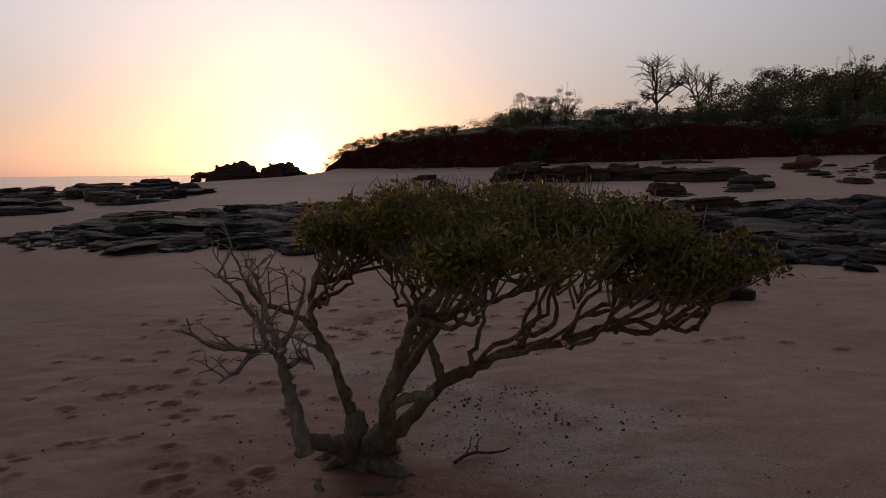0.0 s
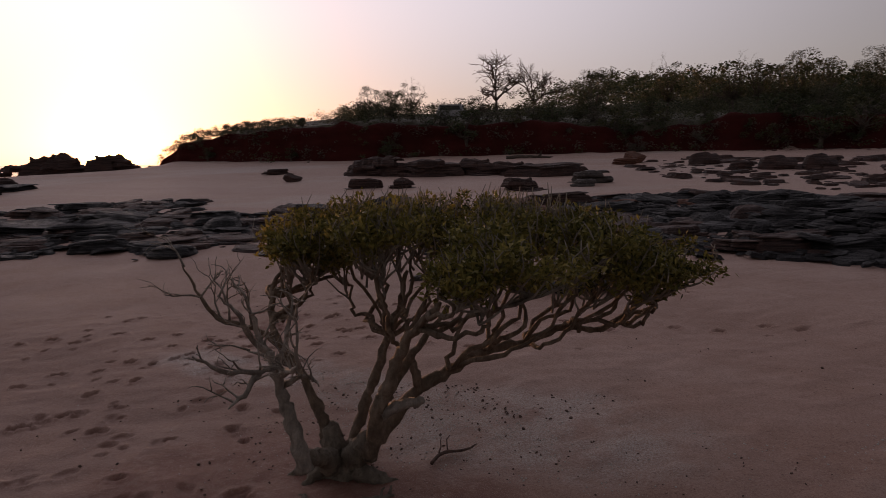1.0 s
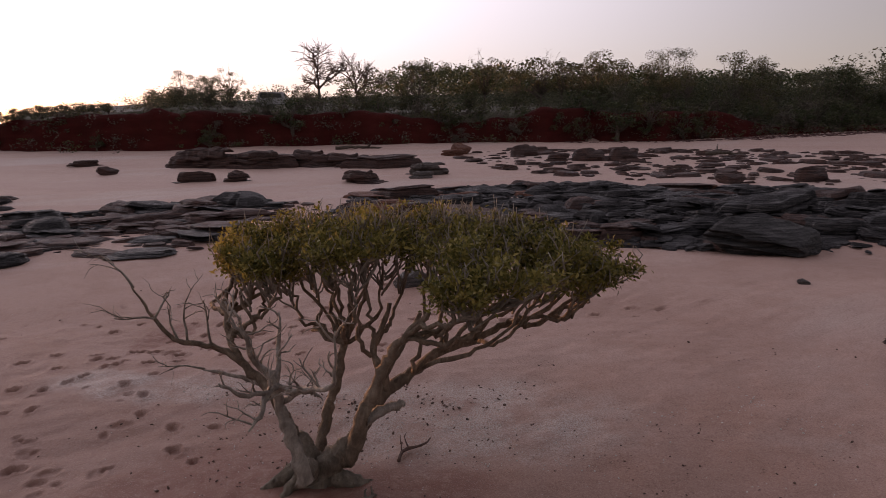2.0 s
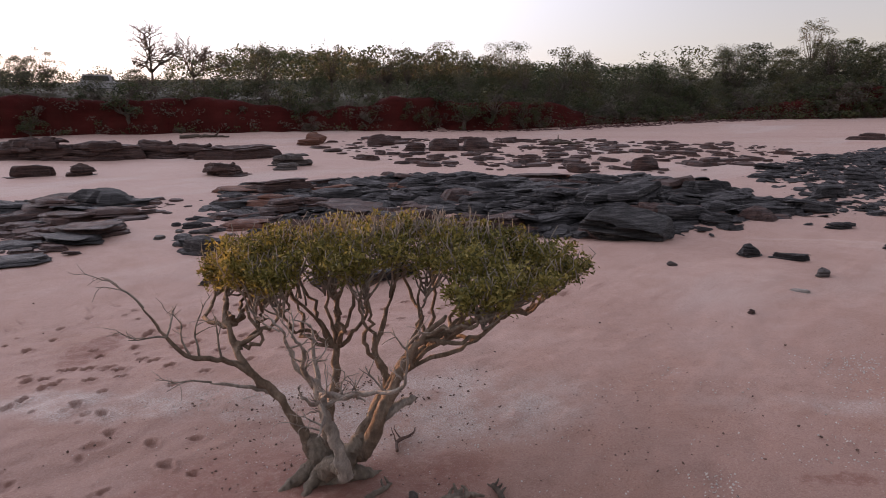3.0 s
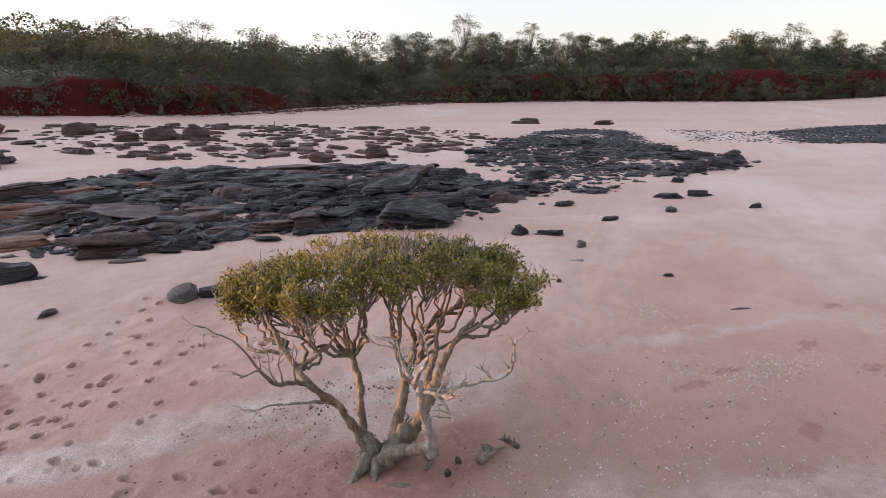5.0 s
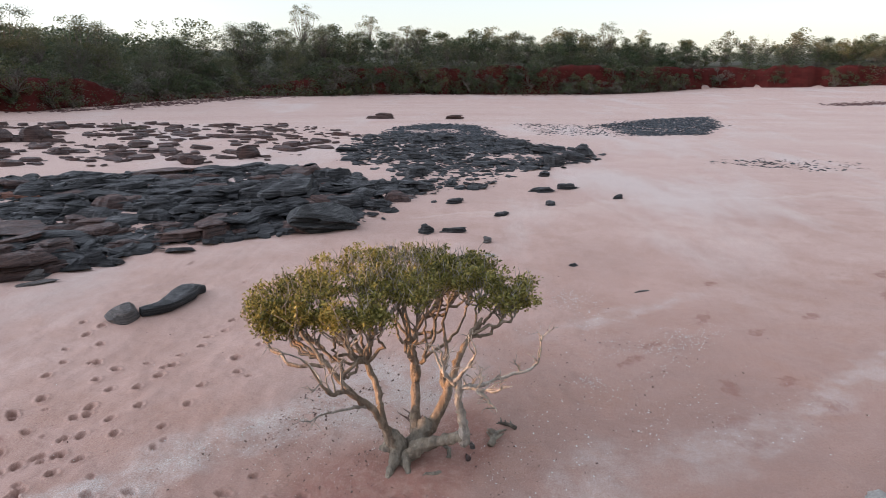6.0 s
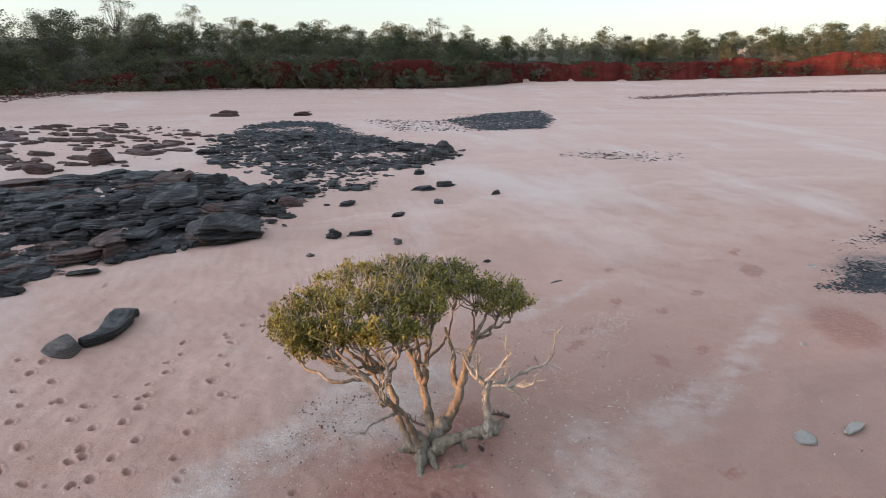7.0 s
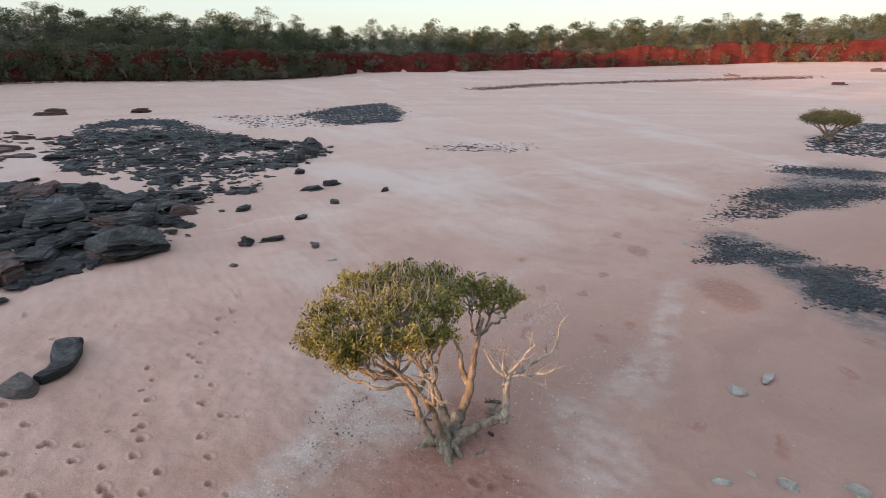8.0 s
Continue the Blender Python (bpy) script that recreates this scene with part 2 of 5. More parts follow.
def make_bark(name, a, b, c):
    n = Nodes(name)
    f = n.noise(5, 6, 0.7)
    streak = n.noise(14, 5, 0.6, stretch=(1, 1, 0.25))
    col = n.ramp(f, [(0.3, a), (0.52, b), (0.72, c)])
    col = n.mix(n.ramp(streak, [(0.35, 0.5), (0.6, 0.0)]), col, tuple(v * 0.45 for v in a))
    col = n.mix(n.ramp(n.noise(3.2, 5, 0.7, distort=0.6), [(0.52, 0.0), (0.62, 0.65)]), col, tuple(v * 0.5 for v in b))
    nb = n.bump(n.noise(7, 5, 0.65, distort=0.8), 0.9, 0.05)
    nb = n.bump(streak, 1.0, 0.045, nb)
    nb = n.bump(n.noise(34, 5, 0.7), 0.8, 0.015, nb)
    return n.done(col, 0.85, nb, 0.2)


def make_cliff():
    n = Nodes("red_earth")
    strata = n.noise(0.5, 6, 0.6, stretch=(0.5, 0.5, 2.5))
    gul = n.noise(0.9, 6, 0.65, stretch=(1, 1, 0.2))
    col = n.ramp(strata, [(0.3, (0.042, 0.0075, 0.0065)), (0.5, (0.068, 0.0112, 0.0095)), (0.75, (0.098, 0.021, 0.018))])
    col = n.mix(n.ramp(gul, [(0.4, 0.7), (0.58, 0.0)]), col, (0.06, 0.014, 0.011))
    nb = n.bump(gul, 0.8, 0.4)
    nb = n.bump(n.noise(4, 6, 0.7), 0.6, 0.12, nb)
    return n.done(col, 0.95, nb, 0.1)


def make_water():
    n = Nodes("sea_water")
    h = n.noise(0.35, 5, 0.6, stretch=(1.0, 2.2, 1.0))
    nb = n.bump(h, 0.35, 0.5)
    n.b.inputs["IOR"].default_value = 1.333
    return n.done(n.ramp(n.noise(0.02, 3), [(0.3, (0.05, 0.09, 0.12)), (0.7, (0.09, 0.14, 0.17))]), 0.18, nb, 0.5)


def make_plain(name, a, b, rough=0.6, metal=0.0, scale=12.0):
    n = Nodes(name)
    n.b.inputs["Metallic"].default_value = metal
    f = n.noise(scale, 5)
    return n.done(n.ramp(f, [(0.35, a), (0.65, b)]), rough, n.bump(f, 0.25, 0.01), 0.4)


SAND = make_sand()
ROCK_DARK = make_rock("slate_rock", (0.007, 0.0065, 0.007), (0.028, 0.0265, 0.028), (0.17, 0.160, 0.162), (0.056, 0.053, 0.056))
ROCK_RED = make_rock("rusty_rock", (0.030, 0.016, 0.014), (0.084, 0.046, 0.040), (0.19, 0.112, 0.092), (0.145, 0.072, 0.058))
ROCK_ORANGE = make_rock("ochre_rock", (0.10, 0.035, 0.022), (0.20, 0.078, 0.048), (0.30, 0.14, 0.09), (0.24, 0.11, 0.075))
ROCK_GREY = make_rock("grey_rock", (0.070, 0.060, 0.056), (0.135, 0.115, 0.108), (0.225, 0.195, 0.182), (0.165, 0.138, 0.126))
ROCK_GREY_DARK = make_rock("banded_grey_rock", (0.012, 0.011, 0.011), (0.034, 0.033, 0.033), (0.15, 0.143, 0.14), (0.026, 0.026, 0.026))
ROCK_PALE = make_rock("pale_slab_rock", (0.33, 0.295, 0.265), (0.43, 0.39, 0.355), (0.52, 0.48, 0.44), (0.38, 0.33, 0.29))
SHINGLE = make_rock("shingle", (0.016, 0.018, 0.022), (0.036, 0.040, 0.047), (0.095, 0.10, 0.108), (0.055, 0.057, 0.062))
LEAF = make_leaf("mangrove_leaf", [(0.028, 0.034, 0.012), (0.112, 0.106, 0.028), (0.215, 0.185, 0.052), (0.34, 0.275, 0.085)], 0.45, 0.34)
LEAF_DARK = make_leaf("tree_leaf", [(0.018, 0.026, 0.013), (0.038, 0.052, 0.024), (0.064, 0.080, 0.036), (0.11, 0.112, 0.050)], 0.5, 0.25)
LEAF_THICKET = make_leaf("thicket_leaf", [(0.028, 0.033, 0.022), (0.055, 0.064, 0.038), (0.092, 0.098, 0.058), (0.15, 0.14, 0.082)], 0.55, 0.25)
LEAF_OLIVE = make_leaf("scrub_leaf", [(0.028, 0.033, 0.017), (0.055, 0.062, 0.028), (0.090, 0.092, 0.042), (0.14, 0.12, 0.062)], 0.55, 0.25)
LEAF_GREY = make_leaf("grey_scrub_leaf", [(0.06, 0.052, 0.042), (0.10, 0.088, 0.07), (0.15, 0.13, 0.10)], 0.6, 0.2)
BARK = make_bark("mangrove_bark", (0.13, 0.094, 0.068), (0.235, 0.178, 0.132), (0.35, 0.28, 0.215))
BARK_DEAD = make_bark("bleached_wood", (0.22, 0.19, 0.16), (0.36, 0.315, 0.27), (0.50, 0.45, 0.395))
BARK_BASE = make_bark("silty_bark", (0.15, 0.122, 0.096), (0.235, 0.198, 0.156), (0.32, 0.272, 0.216))
TWIG = make_bark("dry_twig", (0.20, 0.17, 0.14), (0.32, 0.28, 0.235), (0.43, 0.39, 0.335))
BARK_TREE = make_bark("scrub_bark", (0.07, 0.055, 0.045), (0.13, 0.105, 0.085), (0.22, 0.19, 0.16))
BARK_WHITE = make_bark("white_bark", (0.40, 0.37, 0.33), (0.55, 0.52, 0.47), (0.66, 0.63, 0.58))
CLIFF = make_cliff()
WATER = make_water()
WRACK = make_plain("dry_weed", (0.05, 0.025, 0.024), (0.13, 0.062, 0.054), 0.9, 0, 6)
SHELL = make_plain("shell", (0.40, 0.37, 0.335), (0.58, 0.55, 0.51), 0.5, 0, 30)
BITS = make_plain("dark_debris", (0.06, 0.035, 0.03), (0.15, 0.09, 0.07), 0.9, 0, 20)


# ---- the lie of the land ----
# foot of the red bank, from the headland round the bay: x, y, height of the bank
BANK = np.array([
    (30, 600, 6), (0, 200, 5), (-9, 100, 2.0), (-18, 84, 0.6), (-17.5, 79, 0.6), (-14.0, 76.6, 1.0), (-10.5, 74.7, 2.3), (-5, 71.5, 3.3),
    (4, 66.5, 3.7), (12, 66, 3.5), (21, 63, 3.0), (31, 59, 3.0), (40, 54, 3.0), (50, 48, 3.0), (57, 47, 2.8),
    (64, 46.5, 0.9), (75, 44, 0.7), (87, 41, 1.0), (96, 33, 3.2), (105, 29, 4.4), (114, 24, 5.0), (123, 8, 5.2),
    (130, -6, 5.2), (137, -20, 5.2), (150, -34, 4.6), (158, -46, 4.8), (150, -64, 4.8), (140, -90, 4.6), (122, -112, 4.8),
    (104, -130, 5.0), (85, -138, 5.0), (50, -152, 5.0), (20, -175, 5.0), (-20, -230, 5.0), (-60, -600, 5.0)], float)


def smooth(a, b, v):
    t = np.clip((v - a) / (b - a), 0, 1)
    return t * t * (3 - 2 * t)


def beach_height(x, y):
    """The sloping beach alone, without the bank."""
    x, y = np.clip(x, -90, 165), np.clip(y, -140, 96)
    bowl = np.where(y < 0, smooth(-10, 30, x), 1.0)
    z = -0.0453 + 0.0463 * x + 0.0225 * y + 0.0000357 * x * x - 0.0000135 * x * y + 0.000481 * y * y * bowl
    drop = smooth(70.5, 95, y - 0.15 * x) * smooth(-11, -17, x)
    return z - drop * 9.0


def bank_distance(x, y):
    """Metres inland from the foot of the bank (seaward: minus), the bank's height there, and the nearest foot."""
    best = np.full(np.shape(x), 1e9)
    side, high = np.zeros(np.shape(x)), np.zeros(np.shape(x))
    fx, fy = np.zeros(np.shape(x)), np.zeros(np.shape(x))
    for (ax, ay, ah), (bx, by, bh) in zip(BANK[:-1], BANK[1:]):
        dx, dy = bx - ax, by - ay
        t = np.clip(((x - ax) * dx + (y - ay) * dy) / (dx * dx + dy * dy), 0, 1)
        px, py = x - ax - t * dx, y - ay - t * dy
        d = np.hypot(px, py)
        m = d < best
        fx, fy = np.where(m, ax + t * dx, fx), np.where(m, ay + t * dy, fy)
        best = np.where(m, d, best)
        side = np.where(m, np.sign(dx * py - dy * px), side)
        high = np.where(m, ah + t * (bh - ah), high)
    return best * side, high, fx, fy


def land_height(x, y):
    x, y = np.asarray(x, float), np.asarray(y, float)
    d, h, fx, fy = bank_distance(x, y)
    beach = np.where(d > 0, beach_height(fx, fy), beach_height(x, y))
    return beach + h * smooth(2.6, 5.4, d) + 0.085 * np.clip(d - 4, 0, 30) + 0.065 * np.clip(d - 30, 0, 170)


def height_at(x, y):
    return float(land_height(np.array([x]), np.array([y]))[0])


def sand_at(x, y):
    """The open beach's height, for small things."""
    return float(beach_height(x, y))


# ---- helpers for meshes ----
def mesh_from(name, verts, faces, material, flat=True):
    me = bpy.data.meshes.new(name)
    me.from_pydata(verts, [], faces)
    me.materials.append(material)
    me.polygons.foreach_set("use_smooth", [not flat] * len(me.polygons))
    me.update()
    return me


def part(name, verts, faces, material, parent=None, label="", flat=True):
    """One mesh object, under a thing if one is given."""
    ob = new(name, mesh_from(name, verts, faces, material, flat))
    if parent is not None:
        ob.parent = parent
    if label:
        tagged(ob, label)
    return ob


def thing(name, label, category, place=(0, 0, 0), group=""):
    ob = new(name)
    ob.location = place
    return tagged(ob, label, category, group)


class Soup:
    """Collects vertices and faces."""

    def __init__(self):
        self.v, self.f = [], []

    def tube(self, pts, radii, sides=7, wob=0.0, rng=random):
        pts = [Vector(p) for p in pts]
        rings, a = [], None
        for i, p in enumerate(pts):
            d = (pts[min(i + 1, len(pts) - 1)] - pts[max(i - 1, 0)]).normalized()
            a = d.orthogonal() if a is None else a - d * a.dot(d)
            if a.length < 1e-4:
                a = d.orthogonal()
            a.normalize()
            b = d.cross(a)
            ring = []
            for k in range(sides):
                ang = 2 * math.pi * k / sides
                r = radii[i] * (1 + wob * rng.uniform(-1, 1))
                ring.append(len(self.v))
                self.v.append(tuple(p + a * (math.cos(ang) * r) + b * (math.sin(ang) * r)))
            rings.append(ring)
        for r0, r1 in zip(rings[:-1], rings[1:]):
            for k in range(sides):
                self.f.append((r0[k], r0[(k + 1) % sides], r1[(k + 1) % sides], r1[k]))
        self.f.append(tuple(reversed(rings[0])))
        self.f.append(tuple(rings[-1]))

    def leaf(self, p, d, n, length, width):
        """A pointed leaf folded along its midrib."""
        s = d.cross(n)
        if s.length < 1e-3:
            s = d.orthogonal()
        s.normalize()
        u = s.cross(d).normalized()
        k = len(self.v)
        self.v += [tuple(p), tuple(p + d * (length * 0.45) + s * (width / 2) + u * (width * 0.18)), tuple(p + d * length),
                   tuple(p + d * (length * 0.45) - s * (width / 2) + u * (width * 0.18))]
        self.f += [(k, k + 1, k + 2), (k, k + 2, k + 3)]

    def chip(self, x, y, z, rx, ry, rz, rng, tilt=0.25, n=5):
        """A small flat stone."""
        k, ang0 = len(self.v), rng.uniform(0, 6.28)
        tx, ty = rng.uniform(-tilt, tilt), rng.uniform(-tilt, tilt)
        turn = rng.uniform(0, 3.14)
        c, s = math.cos(turn), math.sin(turn)
        for layer, inset in ((-0.5, 1.0), (0.65, 0.78)):
            for i in range(n):
                a = ang0 + 2 * math.pi * i / n + rng.uniform(-1.5, 1.5) / n
                px, py = math.cos(a) * rx * inset, math.sin(a) * ry * inset
                qx, qy = c * px - s * py, s * px + c * py
                self.v.append((x + qx, y + qy, z + layer * rz + qx * tx + qy * ty))
        self.f.append(tuple(range(k + n, k + 2 * n)))
        for i in range(n):
            j = (i + 1) % n
            self.f.append((k + i, k + j, k + n + j, k + n + i))


def bend(pts, radii, steps=5, crook=0.0, rng=random):
    """A smooth, crooked line through the points, with radii."""
    pts = [Vector(p) for p in pts]
    out, rad = [], []
    for i in range(len(pts) - 1):
        p0, p1, p2, p3 = pts[max(i - 1, 0)], pts[i], pts[i + 1], pts[min(i + 2, len(pts) - 1)]
        for k in range(steps):
            t = k / steps
            q = 0.5 * (2 * p1 + (p2 - p0) * t + (2 * p0 - 5 * p1 + 4 * p2 - p3) * t * t + (3 * p1 - p0 - 3 * p2 + p3) * t ** 3)
            if out and crook:
                q += Vector((rng.uniform(-1, 1), rng.uniform(-1, 1), rng.uniform(-1, 1))) * crook
            out.append(q)
            rad.append(radii[i] + (radii[i + 1] - radii[i]) * t)
    out.append(pts[-1])
    rad.append(radii[-1])
    return out, rad


def leaf_cloud(name, clumps, per, material, seed, flat=0.66, long=0.5):
    """Very many leaves at once: clumps are rows of x, y, z, radius, leaf length."""
    rng = np.random.RandomState(seed)
    c = np.repeat(np.asarray(clumps, float), per, axis=0)
    m = len(c)
    out = rng.normal(0, 1, (m, 3)) + (0, 0, 0.25)
    out /= np.linalg.norm(out, axis=1)[:, None]
    p = c[:, :3] + out * (c[:, 3] * (0.35 + 0.65 * np.sqrt(rng.random_sample(m))))[:, None] * (1, 1, flat)
    face = out + rng.normal(0, 0.45, (m, 3))
    d = np.cross(face, rng.normal(0, 1, (m, 3)))
    d /= np.linalg.norm(d, axis=1)[:, None] + 1e-6
    s = np.cross(d, face)
    s /= np.linalg.norm(s, axis=1)[:, None] + 1e-6
    ln = (c[:, 4] * rng.uniform(0.6, 1.35, m))[:, None]
    u = np.cross(s, d) * ln * 0.08
    co = np.stack([p, p + d * ln * 0.45 + s * ln * long / 2 + u, p + d * ln, p + d * ln * 0.45 - s * ln * long / 2 + u], 1)
    me = bpy.data.meshes.new(name)
    me.vertices.add(4 * m)
    me.vertices.foreach_set("co", co.astype(np.float32).ravel())
    faces = (np.arange(m)[:, None] * 4 + np.array([0, 1, 2, 0, 2, 3])).astype(np.int32)
    me.loops.add(6 * m)
    me.loops.foreach_set("vertex_index", faces.ravel())
    me.polygons.add(2 * m)
    me.polygons.foreach_set("loop_start", np.arange(0, 6 * m, 3, dtype=np.int32))
    me.materials.append(material)
    me.update(calc_edges=True)
    return new(name, me)


# ---- ground: one sheet of sand to the horizon ----
def spaced(lo, hi, step, reach, grow):
    mid = list(np.arange(lo, hi + step / 2, step))
    s, v, up = step, mid[-1], []
    while v < reach:
        s *= grow
        s = min(s, 2.6) if v < hi + 130 else s
        v += s
        up.append(v)
    s, v, down = step, mid[0], []
    while v > -reach:
        s *= grow
        s = min(s, 2.6) if v > lo - 130 else s
        v -= s
        down.append(v)
    return np.array(down[::-1] + mid + up)


PRINT_RNG = random.Random(5)
PRINTS = []                           # x, y, heading, size, depth


def trail(ax, ay, bx, by, stride=0.62, size=0.085, wander=0.07):
    n = max(2, int(math.hypot(bx - ax, by - ay) / stride))
    h = math.atan2(by - ay, bx - ax)
    for i in range(n + 1):
        t, s = i / n, 0.12 if i % 2 else -0.12
        PRINTS.append((ax + (bx - ax) * t - math.sin(h) * s + PRINT_RNG.gauss(0, wander), ay + (by - ay) * t + math.cos(h) * s + PRINT_RNG.gauss(0, wander),
                       h + PRINT_RNG.gauss(0, 0.25), size * PRINT_RNG.uniform(1.0, 1.45), PRINT_RNG.uniform(0.045, 0.075)))


trail(8.6, 9.7, 4.9, 11.25, 0.68)
trail(4.9, 11.25, 2.4, 11.2, 0.62)
trail(2.4, 11.2, -1.2, 11.6, 0.68)
trail(4.6, 12.3, 1.8, 12.6, 0.52)
trail(1.8, 12.6, -1.5, 12.2, 0.55)
trail(1.9, 13.9, -0.4, 13.0, 0.42)
trail(-0.4, 13.0, -2.6, 12.4, 0.5)
trail(3.7, 15.4, -0.4, 14.2, 0.62)
trail(3.4, 14.95, 1.9, 14.2, 0.6)
trail(-0.4, 14.2, -2.6, 12.9, 0.55)
trail(-0.7, 16.9, -2.4, 15.0, 0.6)
trail(-6.5, 14.5, -1.0, 13.0, 0.6)
trail(-7.0, 12.0, -1.5, 12.6, 0.6)
trail(-2.1, 8.5, -2.5, 11.7, 0.6)
trail(-5.5, 9.5, -2.5, 13.5, 0.6)
for _ in range(60):
    PRINTS.append((PRINT_RNG.uniform(-6.5, 0.0), PRINT_RNG.uniform(9.6, 17.5), PRINT_RNG.uniform(0, 6.28), PRINT_RNG.uniform(0.055, 0.09), PRINT_RNG.uniform(0.02, 0.05)))
for _ in range(9):
    PRINTS.append((PRINT_RNG.uniform(1.0, 9.0), PRINT_RNG.uniform(9.5, 15.5), PRINT_RNG.uniform(0, 6.28), PRINT_RNG.uniform(0.055, 0.09), PRINT_RNG.uniform(0.02, 0.05)))
for _ in range(45):
    PRINTS.append((PRINT_RNG.uniform(-5.5, -1.6), PRINT_RNG.uniform(6.4, 10.5), PRINT_RNG.uniform(0, 6.28), PRINT_RNG.uniform(0.08, 0.15), PRINT_RNG.uniform(0.02, 0.04)))


def build_ground():
    xs = spaced(-7.0, 7.0, 0.036, 2600, 1.15)
    ys = spaced(4.0, 16.0, 0.036, 2600, 1.15)
    X, Y = np.meshgrid(xs, ys)
    Z = land_height(X, Y)
    T = np.zeros_like(Z)
    near = np.exp(-((X - 1) ** 2 + (Y - 7) ** 2) / 3000.0)
    # slow swells and small lumps of the sand
    rng = np.random.RandomState(3)
    for wl, amp in ((9.0, 0.05), (4.1, 0.028), (1.7, 0.012), (0.8, 0.007), (0.42, 0.004)):
        for _ in range(4):
            a, ph = rng.uniform(0, 6.28), rng.uniform(0, 6.28)
            k = 6.283 / (wl * rng.uniform(0.8, 1.25))
            Z += near * amp * 0.5 * np.sin(k * (X * math.cos(a) + Y * math.sin(a)) + ph + 1.3 * np.sin(0.4 * k * (X * math.sin(a) - Y * math.cos(a))))
    for px, py, h, size, deep in PRINTS:
        i0, i1 = np.searchsorted(xs, (px - 0.5, px + 0.5))
        j0, j1 = np.searchsorted(ys, (py - 0.5, py + 0.5))
        gx, gy = X[j0:j1, i0:i1] - px, Y[j0:j1, i0:i1] - py
        u, v = (gx * math.cos(h) + gy * math.sin(h)) / size, (-gx * math.sin(h) + gy * math.cos(h)) / (size * 0.66)
        r = np.sqrt(u * u + v * v)
        # T: painted shade, faint on the print's floor and strong along its rim
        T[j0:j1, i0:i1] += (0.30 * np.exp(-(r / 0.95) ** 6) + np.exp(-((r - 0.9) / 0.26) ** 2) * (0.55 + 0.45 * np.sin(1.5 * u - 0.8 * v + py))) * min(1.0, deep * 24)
        Z[j0:j1, i0:i1] += -1.0 * deep * np.exp(-r ** 8) + 0.55 * deep * np.exp(-((r - 1.45) / 0.35) ** 2) * (0.6 + 0.4 * np.sin(5 * u + px))
    # scour hollow and heaped sand round the roots
    rr = np.hypot(X + 0.95, Y - 7.2)
    Z += 0.05 * np.exp(-(rr / 0.8) ** 2)
    ny, nx = X.shape
    idx = np.arange(nx * ny).reshape(ny, nx)
    faces = np.stack([idx[:-1, :-1], idx[:-1, 1:], idx[1:, 1:], idx[1:, :-1]], -1).reshape(-1, 4)
    me = bpy.data.meshes.new("ground")
    me.vertices.add(nx * ny)
    me.vertices.foreach_set("co", np.stack([X, Y, Z], -1).astype(np.float32).ravel())
    me.loops.add(faces.size)
    me.loops.foreach_set("vertex_index", faces.astype(np.int32).ravel())
    me.polygons.add(len(faces))
    me.polygons.foreach_set("loop_start", np.arange(0, faces.size, 4, dtype=np.int32))
    me.polygons.foreach_set("use_smooth", np.ones(len(faces), dtype=bool))
    d = bank_distance(X, Y)[0]
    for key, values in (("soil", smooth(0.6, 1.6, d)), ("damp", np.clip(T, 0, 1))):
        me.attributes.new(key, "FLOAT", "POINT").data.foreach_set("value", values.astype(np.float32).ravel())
    me.materials.append(SAND)
    me.update(calc_edges=True)
    tagged(new("ground", me), "pink-red tidal beach sand with footprints and shell grit", "beach", kind="structure")


build_ground()

# ---- sea ----
SEA = -1.6
R = 4500.0
tagged(part("water", [(-R, -R, SEA), (R, -R, SEA), (R, R, SEA), (-R, R, SEA)], [(0, 1, 2, 3)], WATER), "calm grey evening sea beyond the beach", "sea", kind="structure")


# ---- red earth bank ----
def walk_bank(first, last, step):
    """Points along the foot of the bank with their inland normals and heights."""
    out = []
    for (ax, ay, ah), (bx, by, bh) in zip(BANK[first:last], BANK[first + 1:last + 1]):
        n = max(1, int(math.hypot(bx - ax, by - ay) / step))
        for i in range(n):
            t = i / n
            out.append((ax + (bx - ax) * t, ay + (by - ay) * t, ah + (bh - ah) * t))
    pts = np.array(out)
    for _ in range(6):
        pts[1:-1] = 0.5 * pts[1:-1] + 0.25 * (pts[:-2] + pts[2:])
    d = np.gradient(pts[:, :2], axis=0)
    d /= np.linalg.norm(d, axis=1)[:, None]
    return pts, np.stack([-d[:, 1], d[:, 0]], -1)


